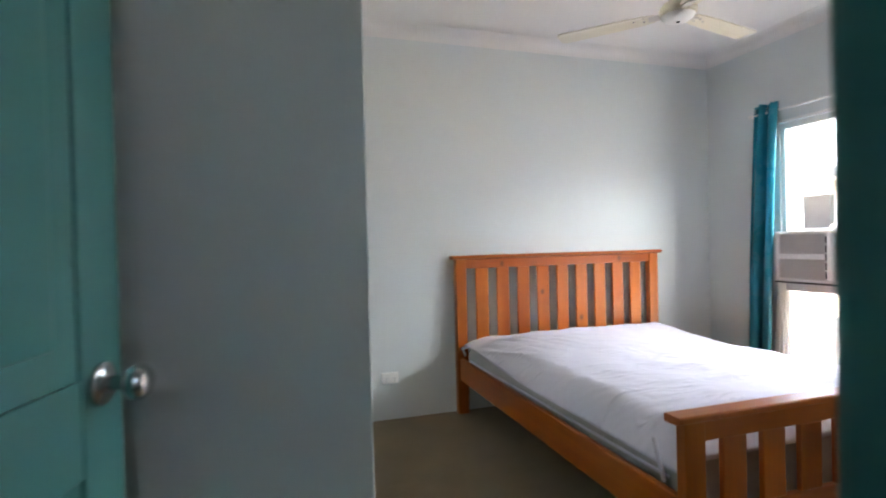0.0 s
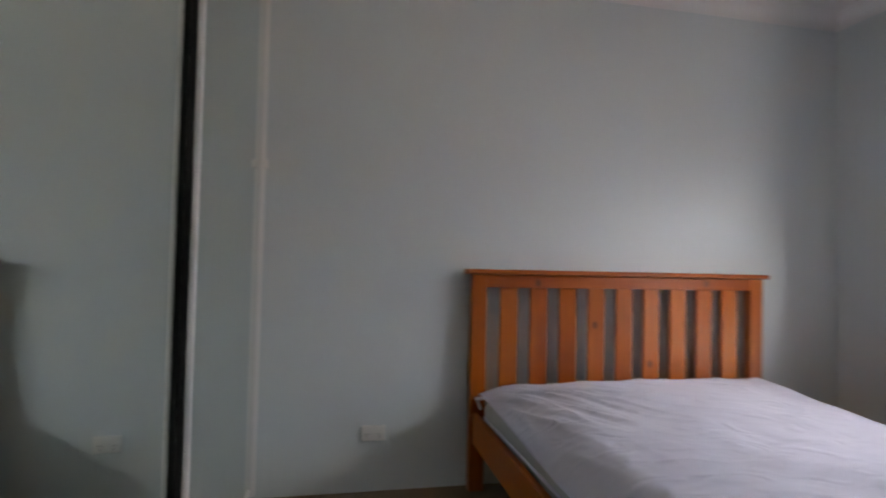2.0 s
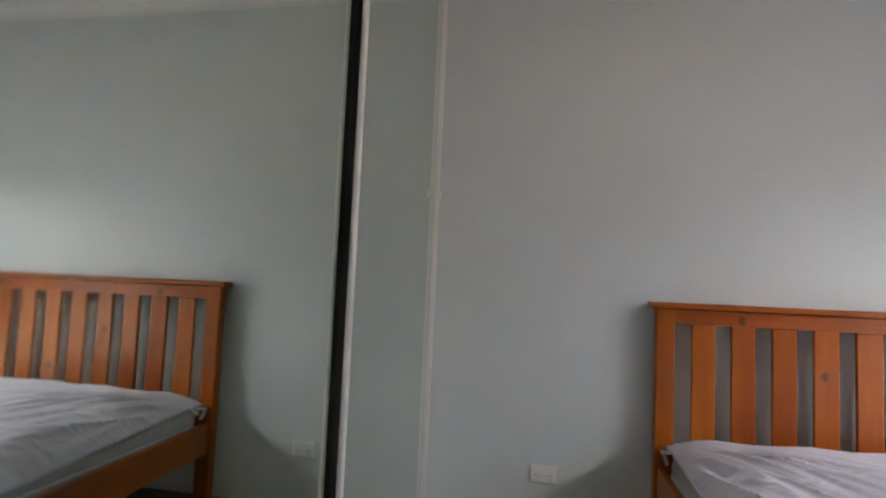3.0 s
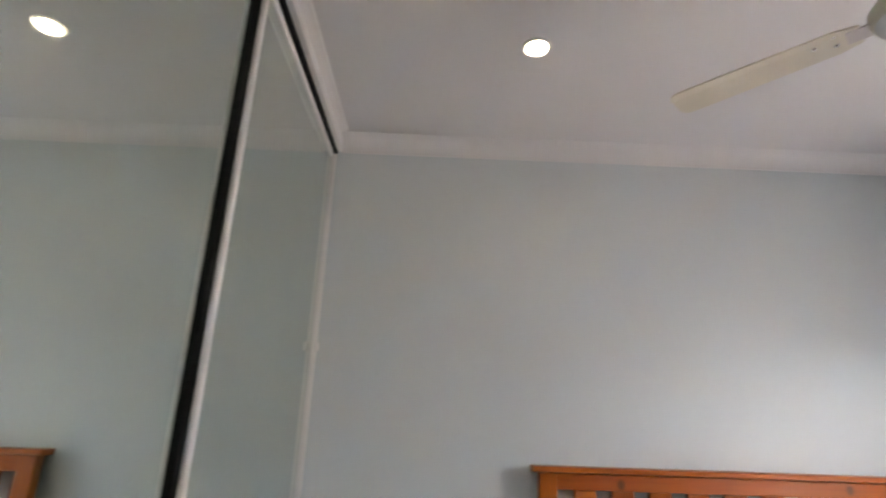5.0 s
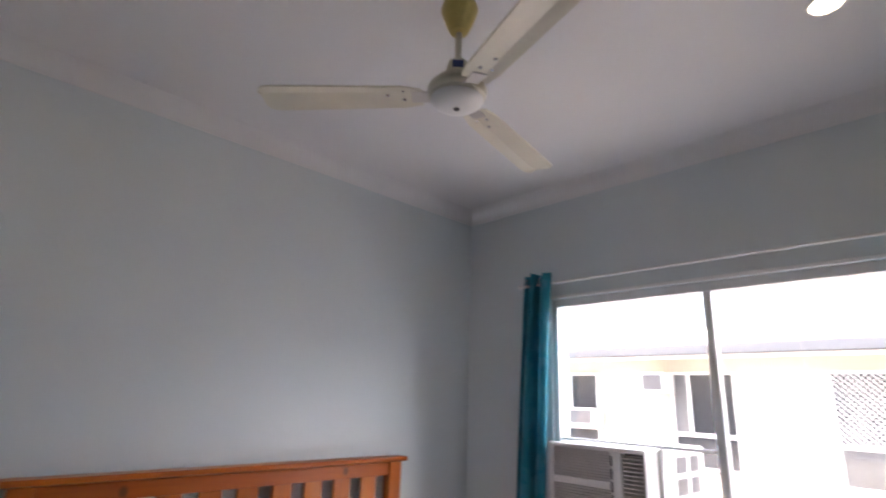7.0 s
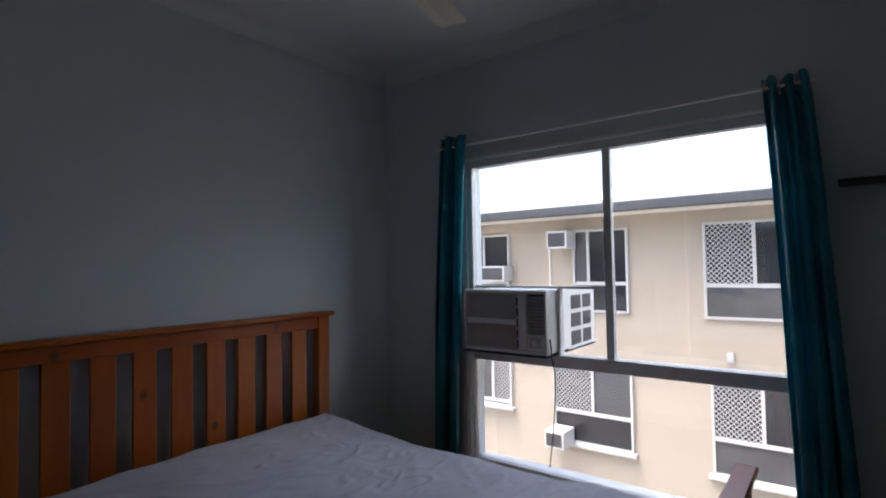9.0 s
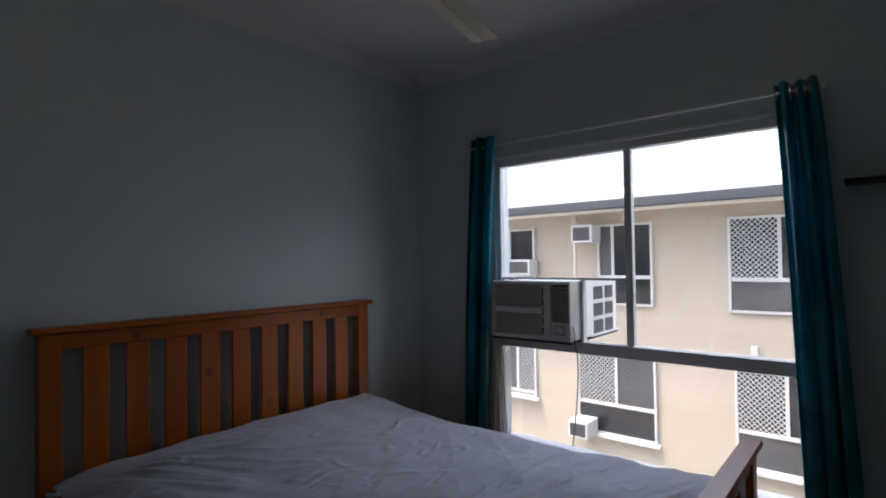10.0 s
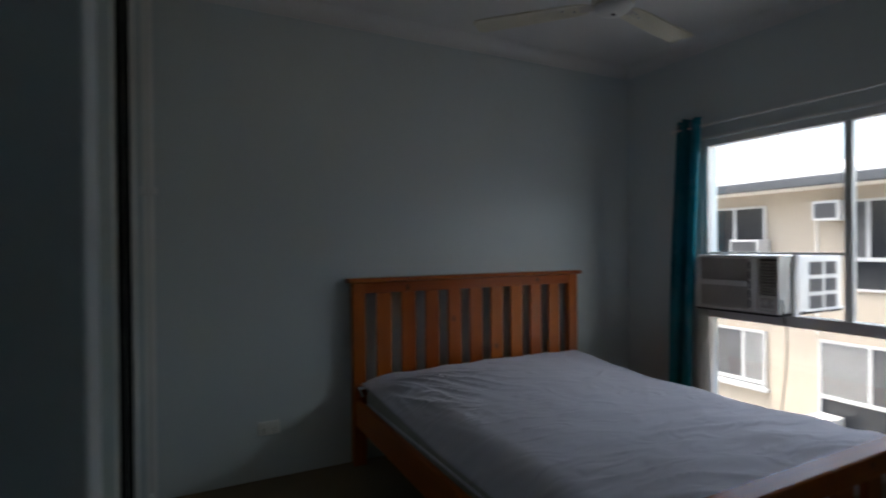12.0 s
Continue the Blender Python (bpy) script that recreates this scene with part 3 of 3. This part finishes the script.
cap = part("bottom_cap", lathe([(0.004, -0.446), (0.030, -0.4445), (0.054, -0.438), (0.070, -0.427), (0.074, -0.419), (0.068, -0.4175)], 40, (FC.x, FC.y, FC.z + H - 0.012)), M_PLASTIC, fan, "white domed cap")
part("logo_disc", lathe([(0.002, -0.449), (0.008, -0.4485), (0.009, -0.4448)], 16, (FC.x, FC.y, FC.z + H - 0.012)), M_AC_DARK, cap, "dark round emblem")
bm = box(-0.016, 0.016, -0.036, -0.031, H - 0.346, H - 0.324, 0.0008)
bmesh.ops.transform(bm, matrix=Matrix.Translation(FC) @ Matrix.Rotation(radians(-44), 4, "Z"), verts=bm.verts)
part("badge", bm, M_BADGE, fan, "small dark blue badge")
for ang in (132, 12, 252):
    turn = Matrix.Translation(FC + Vector((0, 0, H - 0.412))) @ Matrix.Rotation(radians(ang), 4, "Z") @ Matrix.Rotation(radians(8), 4, "X")
    bm = bmesh.new()
    outline = [(0.098, 0.038), (0.15, 0.050), (0.45, 0.057), (0.530, 0.058), (0.546, 0.055), (0.556, 0.047), (0.562, 0.034)]
    cross = [(-1.0, 0.0), (-0.2, 0.0), (0.35, -0.001), (1.0, -0.011)]
    lines = [[bm.verts.new((a, b * k, z)) for k, z in cross] for a, b in outline]
    for la, lb in zip(lines, lines[1:]):
        for q in range(3):
            bm.faces.new((la[q], la[q + 1], lb[q + 1], lb[q]))
    faces = list(bm.faces)
    ex = bmesh.ops.extrude_face_region(bm, geom=faces)
    bmesh.ops.translate(bm, vec=(0, 0, -0.005), verts=[v for v in ex["geom"] if isinstance(v, bmesh.types.BMVert)])
    bmesh.ops.recalc_face_normals(bm, faces=bm.faces)
    bmesh.ops.transform(bm, matrix=turn, verts=bm.verts)
    blade = part("blade", bm, M_CREAM, fan, "cream painted blade")
    bm = box(0.070, 0.128, -0.022, 0.022, -0.0100, -0.0055, 0.001)
    bmesh.ops.transform(bm, matrix=turn, verts=bm.verts)
    part("blade_iron", bm, M_AC_GRILLE, blade)
    for a, b in ((0.150, 0.024), (0.150, -0.012), (0.195, 0.006)):
        bm = lathe([(0.003, -0.009), (0.0055, -0.0075), (0.006, -0.0052)], 10, (a, b, 0))
        bmesh.ops.transform(bm, matrix=turn, verts=bm.verts)
        part("screw", bm, M_CHROME, blade)

# ---- bed ----
BX0, BX1 = -2.236, -0.584
bed = thing("bed", ((BX0 + BX1) / 2, -1.1, 0), "honey-stained pine slatted bed with headboard and footboard", "bed")


def slatted_end(name, x_a, x_b, y0, y1, top, cap_over, end_over, slat_low, low_rail, label):
    end = part(name, box(x_a + 0.0765, x_b - 0.0765, y0 + 0.012, y1 - 0.012, top - 0.090, top - 0.0255, 0.003), PINE_X, bed, label)
    for x in (x_a, x_b - 0.076):
        part("post", box(x, x + 0.076, y0 + 0.004, y1 - 0.004, 0, top - 0.0255, 0.004), PINE_Z, end)
    d = (y1 - y0) / 2
    lip = [(-d - cap_over, 0.006), (-d - cap_over, 0.020), (-d - cap_over + 0.004, 0.025), (d + 0.004, 0.025), (d + 0.006, 0.020), (d + 0.006, 0.0), (-d, 0.0)]
    part("cap", extrude([(-u, v) for u, v in lip], (x_a - end_over, (y0 + y1) / 2, top - 0.025), (x_b + end_over, (y0 + y1) / 2, top - 0.025)), PINE_X, end)
    part("lower_rail", box(x_a + 0.0765, x_b - 0.0765, y0 + 0.012, y1 - 0.012, *low_rail, 0.003), PINE_X, end)
    pitch = (x_b - x_a - 0.076) / 10
    for i in range(9):
        c = x_a + 0.038 + pitch * (i + 1)
        part("slat", box(c - 0.047, c + 0.047, (y0 + y1) / 2 - 0.010, (y0 + y1) / 2 + 0.010, slat_low, top - 0.0905, 0.003), PINE_Z, end)
    return end


slatted_end("headboard", BX0, BX1, -0.085, -0.025, 1.075, 0.014, 0.024, 0.4005, (0.30, 0.40), "pine headboard with nine slats")
slatted_end("footboard", BX0 - 0.018, BX1 + 0.022, -2.160, -2.112, 0.632, 0.012, 0.034, 0.3205, (0.21, 0.32), "pine footboard with nine slats")
for sign, x_head, x_foot in ((1, BX0 + 0.010, BX0 - 0.006), (-1, BX1 - 0.010, BX1 + 0.008)):
    bm = box(0, sign * 0.028, -2.1115, -0.0895, 0.225, 0.372, 0.004, 1)
    for v in bm.verts:
        f = (-0.0895 - v.co.y) / 2.022
        v.co.x += x_head + (x_foot - x_head) * f
        v.co.z += 0.018 * (0.5 - f)
    part("side_rail", bm, PINE_Y, bed)
for i in range(11):
    y = -0.25 - i * 0.175
    part("base_slat", box(BX0 + 0.041, BX1 - 0.041, y - 0.035, y + 0.035, 0.262, 0.280, 0.002), PINE_X, bed)
for x0, x1 in ((BX0 + 0.0405, BX0 + 0.065), (BX1 - 0.065, BX1 - 0.0405)):
    part("cleat", box(x0, x1, -2.09, -0.10, 0.235, 0.2615), PINE_Y, bed)


def soft_slab(x0, x1, y0, y1, z0, z1, r, nx, ny, crown, wrinkle, seed):
    """A rounded mattress-like body with a crowned, wrinkled top."""
    bm = bmesh.new()
    cx, cy = (x0 + x1) / 2, (y0 + y1) / 2
    # outline with rounded corners
    out, rc = [], 0.07
    for qx, qy, a0 in ((x1 - rc, y1 - rc, 0), (x0 + rc, y1 - rc, 90), (x0 + rc, y0 + rc, 180), (x1 - rc, y0 + rc, 270)):
        for k in range(7):
            a = radians(a0 + 15 * k)
            out.append(Vector((qx + rc * math.cos(a), qy + rc * math.sin(a))))
    dense = []
    for a, b in zip(out, out[1:] + out[:1]):
        steps = max(1, int((b - a).length / 0.03))
        dense += [a.lerp(b, k / steps) for k in range(steps)]
    rings = []
    for off, z in [(0, z0), (0, z0 + 0.35 * (z1 - r - z0)), (0, z1 - r)] + [(r * (1 - math.cos(radians(a))), z1 - r + r * math.sin(radians(a))) for a in (25, 50, 75)]:
        line = []
        for p in dense:
            q = Vector((min(max(p.x, x0 + off), x1 - off), min(max(p.y, y0 + off), y1 - off)))
            d = noise.noise(Vector((p.x * 3, p.y * 3, z * 5 + seed))) * 0.006
            line.append(bm.verts.new((q.x + d, q.y + d, z + (d if z > z0 else 0))))
        rings.append(line)
    n = len(dense)
    for k in range(1, 27):
        s = 1 - k / 27.0
        line = []
        for p in dense:
            q = Vector((cx + (min(max(p.x, x0 + r), x1 - r) - cx) * s, cy + (min(max(p.y, y0 + r), y1 - r) - cy) * s))
            u, v = (q.x - x0) / (x1 - x0), (q.y - y0) / (y1 - y0)
            h = crown * (16 * u * (1 - u) * v * (1 - v)) ** 0.5
            line.append(bm.verts.new((q.x, q.y, z1 + h + wrinkle(q.x, q.y))))
        rings.append(line)
    for a, b in zip(rings, rings[1:]):
        for i in range(n):
            j = (i + 1) % n
            bm.faces.new((a[i], a[j], b[j], b[i]))
    bm.faces.new(rings[0][::-1])
    bm.faces.new(rings[-1])
    bmesh.ops.recalc_face_normals(bm, faces=bm.faces)
    return bm


def no_wrinkle(x, y):
    return 0.0


mattress = thing("mattress", (-1.413, -1.09, 0.28), "grey quilted queen mattress on the pine bed", "mattress")
MX0, MX1, MY0, MY1 = -2.186, -0.640, -2.090, -0.095
part("body", soft_slab(MX0, MX1, MY0, MY1, 0.281, 0.472, 0.095, 30, 30, 0.010, no_wrinkle, 1.0), M_MATTRESS, mattress, smooth=True)
for z in (0.378, 0.300):
    pts = [(MX0 - 0.002, MY1 - 0.08, z), (MX0 - 0.002, MY0 + 0.08, z)]
    t2 = tube(pts, 0.006)
    part("piping", t2, M_SHEET, mattress, "pale edge piping")


def ridge(w, sharp):
    return max(0.0, 1 - abs(w) * 1.6) ** sharp


def sheet_height(x, y):
    """Soft creases: a fan from the head corner, slack folds across the foot, and broad undulation."""
    h = 0.012 * noise.noise(Vector((x * 1.9, y * 1.7, 4.0))) + 0.004 * noise.noise(Vector((x * 6, y * 6, 8.0)))
    dx, dy = x - MX0 + 0.05, MY1 - y + 0.10
    r, a = math.hypot(dx, dy), math.atan2(dy, dx)
    bend = 0.25 * noise.noise(Vector((x * 2.3, y * 2.3, 1.5)))
    w = noise.noise(Vector((a * 9.0 + bend * 3, r * 1.3, 2.0)))
    fade = max(0.0, min(1.0, (r - 0.22) / 0.2)) * max(0.0, 1 - r / 1.35) * max(0.0, min(1.0, (MY1 - y - 0.03) / 0.30))
    h += 0.030 * fade * ridge(w, 3)
    w = noise.noise(Vector((a * 17 + bend * 5, r * 2.4, 12.0)))
    h += 0.018 * fade * ridge(w, 3) * max(0.0, 0.5 + noise.noise(Vector((x * 3, y * 3, 21.0))))
    b = y + 0.22 * x + 0.10 * noise.noise(Vector((x * 2.0, y * 2.6, 3.0)))
    w = noise.noise(Vector((b * 7.0, x * 1.2, 5.0)))
    low = max(0.0, min(1.0, (-y - 1.0) / 0.5))
    patch = max(0.0, min(1.0, 0.45 + 1.6 * noise.noise(Vector((x * 1.5, y * 1.5 + 8, 3.0)))))
    h += 0.018 * low * patch * ridge(w, 3)
    c = x * 0.6 - y * 0.8
    w = noise.noise(Vector((c * 6.0 + bend * 2, (x * 0.8 + y * 0.6) * 1.1, 15.0)))
    patch = max(0.0, min(1.0, 0.2 + 1.8 * noise.noise(Vector((x * 1.2 + 5, y * 1.2, 13.0)))))
    h += 0.008 * patch * ridge(w, 3)
    return h


def bed_sheet(x0, x1, y0, y1, z, drop):
    bm = bmesh.new()
    nx, ny = 190, 240
    grid = []
    for j in range(ny + 1):
        line = []
        for i in range(nx + 1):
            u, v = i / nx, j / ny
            x, y = x0 + (x1 - x0) * u, y0 + (y1 - y0) * v
            e = min(x - x0, x1 - x, y - y0, y1 - y)
            crown = 0.018 * (16 * u * (1 - u) * v * (1 - v)) ** 0.4
            wob = 0.008 * noise.noise(Vector((x * 5, y * 5, 6.0)))
            fall = drop * max(0.0, 1 - min(x1 - x, y - y0, y1 - y) / 0.045) ** 1.6
            hang = 0.045 + 0.050 * min(1.0, max(0.0, (0.95 - v) / 0.4))
            fall = max(fall, hang * max(0.0, 1 - (x - x0) / 0.17) ** 1.7)
            sag = -0.054 * u ** 2 * max(0.0, math.sin(math.pi * v)) ** 0.8 - 0.018 * (1 - u) * (1 - v) + 0.012 * u ** 3 * v ** 3
            line.append(bm.verts.new((x, y, z + sag + crown + sheet_height(x, y) * min(1, e / 0.06) - fall + wob * min(1, e / 0.03))))
        grid.append(line)
    for a, b in zip(grid, grid[1:]):
        for i in range(nx):
            bm.faces.new((a[i], a[i + 1], b[i + 1], b[i]))
    return bm


sheet = thing("mattress_protector", (-1.413, -1.09, 0.51), "creased white cotton mattress protector with corner straps", "mattress protector")
cloth = part("cloth", bed_sheet(MX0 - 0.012, MX1 + 0.012, MY0 + 0.002, MY1 - 0.004, 0.522, 0.055), M_SHEET, sheet, smooth=True)
sm = cloth.modifiers.new("thick", "SOLIDIFY")
sm.thickness = 0.006
for x, y, sx, sy in ((MX0, MY1, 1, -1), (MX0, MY0, 1, 1)):
    pts = [(x - 0.016, y + sy * 0.135, 0.490), (x - 0.022, y + sy * 0.115, 0.455), (x - 0.020, y + sy * 0.10, 0.41), (x - 0.012, y + sy * 0.095, 0.36)]
    if sy < 0:
        pts = [(x - 0.014, y - 0.10, 0.478), (x - 0.022, y - 0.05, 0.462), (x - 0.024, y - 0.005, 0.452), (x - 0.010, y + 0.006, 0.425), (x - 0.004, y - 0.01, 0.40)]
    ob = part("strap", tube(pts, 0.008, 8), M_SHEET, sheet, "white elastic corner strap")


# ---- the building opposite ----
FXW = 4.84
structure("ground", box(-60, 400, -300, 300, -3.3, -3.2), M_CONCRETE, "pale concrete driveway between the buildings", "ground")
block = thing("apartment_block", (FXW + 4, 0, -3.2), "two-storey cream rendered apartment block with dark gutter", "building")


def facade_window(y0, y1, z0, z1, mid, mull, mesh_side, drape_side, label):
    w = part("window", box(FXW - 0.028, FXW - 0.006, y0 + 0.03, y1 - 0.03, z0 + 0.03, mid - 0.025), M_DRAPE if drape_side == "low" else M_WIN_DARK, block, label)
    part("pane", box(FXW - 0.024, FXW - 0.008, mull + 0.02, y1 - 0.03, mid + 0.025, z1 - 0.03), M_DRAPE if drape_side == "left" else M_WIN_DARK, w)
    part("pane", box(FXW - 0.024, FXW - 0.008, y0 + 0.03, mull - 0.02, mid + 0.025, z1 - 0.03), M_DRAPE if drape_side == "right" else M_WIN_DARK, w)
    part("frame", boxes((FXW - 0.05, FXW - 0.0005, y0, y0 + 0.03, z0, z1), (FXW - 0.05, FXW - 0.0005, y1 - 0.03, y1, z0, z1), (FXW - 0.05, FXW - 0.0005, y0 + 0.03, y1 - 0.03, z0, z0 + 0.03), (FXW - 0.05, FXW - 0.0005, y0 + 0.03, y1 - 0.03, z1 - 0.03, z1),
                        (FXW - 0.046, FXW - 0.0005, y0 + 0.03, y1 - 0.03, mid - 0.025, mid + 0.025), (FXW - 0.046, FXW - 0.0005, mull - 0.02, mull + 0.02, mid + 0.025, z1 - 0.03)), M_WIN_WHITE, w, "white window frame")
    if z0 < 0:
        part("sill", box(FXW - 0.10, FXW - 0.0005, y0 - 0.05, y1 + 0.05, z0 - 0.05, z0 - 0.0005, 0.006), M_WIN_WHITE, w)
    if mesh_side:
        a, b = (mull + 0.02, y1 - 0.03) if mesh_side == "left" else (y0 + 0.03, mull - 0.02)
        lo, hi = mid + 0.025, z1 - 0.03
        bm = bmesh.new()
        step, t = 0.064, 0.0043
        for s in (1, -1):
            k = -hi + lo - 0.1
            while k < (b - a) + (hi - lo) + 0.1:
                # the line y = a + k + s * (z - lo), cut to the opening
                zs = []
                for yy in (a, b):
                    zs.append(lo + s * (yy - a - k))
                z_in, z_out = max(lo, min(zs)), min(hi, max(zs))
                if z_out - z_in > 0.01:
                    p = Vector((FXW - 0.036, a + k + s * (z_in - lo), z_in))
                    q = Vector((FXW - 0.036, a + k + s * (z_out - lo), z_out))
                    d = Vector((0, -(q - p).z, (q - p).y)).normalized() * t
                    o = Vector((0.004, 0, 0))
                    v = [bm.verts.new(c) for c in (p - d - o, p + d - o, q + d - o, q - d - o, p - d + o, p + d + o, q + d + o, q - d + o)]
                    for f in ((0, 1, 2, 3), (7, 6, 5, 4), (0, 4, 5, 1), (2, 6, 7, 3)):
                        bm.faces.new([v[i] for i in f])
                k += step
        bmesh.ops.recalc_face_normals(bm, faces=bm.faces)
        part("security_mesh", bm, M_WIN_WHITE, w, "white diamond security mesh")
    return w


part("wall", box(FXW, FXW + 8, -14, 16, -3.2, 2.10), M_RENDER, block, "cream rendered wall")
part("soffit", box(FXW - 0.45, FXW - 0.0005, -14.4, 16.4, 1.995, 2.012), M_SOFFIT, block)
part("gutter", box(FXW - 0.57, FXW - 0.4505, -14.5, 16.5, 2.000, 2.128, 0.012), M_FASCIA, block, "dark grey gutter")
bm = extrude([(0, 0), (4.6, 0.75), (9.2, 0.0), (9.2, 0.05), (4.6, 0.80), (0, 0.05)], (FXW - 0.555, 16.5, 2.131), (FXW - 0.555, -14.5, 2.131))
if max(v.co.x for v in bm.verts) < FXW:
    bmesh.ops.transform(bm, matrix=Matrix.Translation((2 * (FXW - 0.555), 0, 0)) @ Matrix.Diagonal((-1, 1, 1, 1)), verts=bm.verts)
    bmesh.ops.recalc_face_normals(bm, faces=bm.faces)
part("roof", bm, M_ROOF, block, "pale metal roof")
facade_window(1.850, 2.90, 0.61, 1.815, 1.03, 2.335, "", "", "dark window with white frame")
facade_window(-0.045, 0.765, 0.615, 1.815, 1.03, 0.530, "", "left", "dark window with white frame")
facade_window(-2.12, -1.005, 0.590, 1.820, 1.015, -1.575, "left", "low", "window with white diamond security mesh")
facade_window(1.855, 2.90, -0.955, -0.09, -0.88, 2.205, "right", "left", "window with white diamond security mesh")
facade_window(-0.060, 1.120, -1.315, -0.09, -0.865, 0.515, "left", "right", "window with security mesh and grey drapes")
facade_window(-2.15, -1.045, -1.37, -0.11, -0.915, -1.610, "left", "low", "window with white diamond security mesh")


def outdoor_ac(y0, y1, z0, z1, depth, label):
    a = part("air_conditioner", box(FXW - depth, FXW - 0.051, y0, y1, z0, z1, 0.008), M_WIN_WHITE, block, label)
    bm = bmesh.new()
    for i in range(9):
        z = z0 + 0.035 + i * (z1 - z0 - 0.07) / 9
        box(FXW - depth - 0.006, FXW - depth - 0.0005, y0 + 0.04, y1 - 0.04, z, z + 0.6 * (z1 - z0 - 0.07) / 9, bm=bm)
    box(FXW - depth - 0.003, FXW - depth - 0.0005, y0 + 0.03, y1 - 0.03, z0 + 0.03, z1 - 0.03, bm=bm)
    part("grille", bm, M_COIL, a, "grey condenser grille")
    return a


outdoor_ac(0.705, 1.025, 1.545, 1.800, 0.38, "white air conditioner box")
outdoor_ac(1.775, 2.22, 1.06, 1.305, 0.34, "white air conditioner box in the window")
outdoor_ac(0.80, 1.10, -1.325, -1.085, 0.44, "white air conditioner box under the window")
part("conduit", box(FXW - 0.03, FXW - 0.0005, 1.140, 1.158, -0.02, 1.62), M_SOFFIT, block, "cream wall conduit")
part("wall_vent", box(FXW - 0.07, FXW - 0.0005, -1.32, -1.24, 0.06, 0.18, 0.01), M_WIN_WHITE, block, "small white wall fitting")
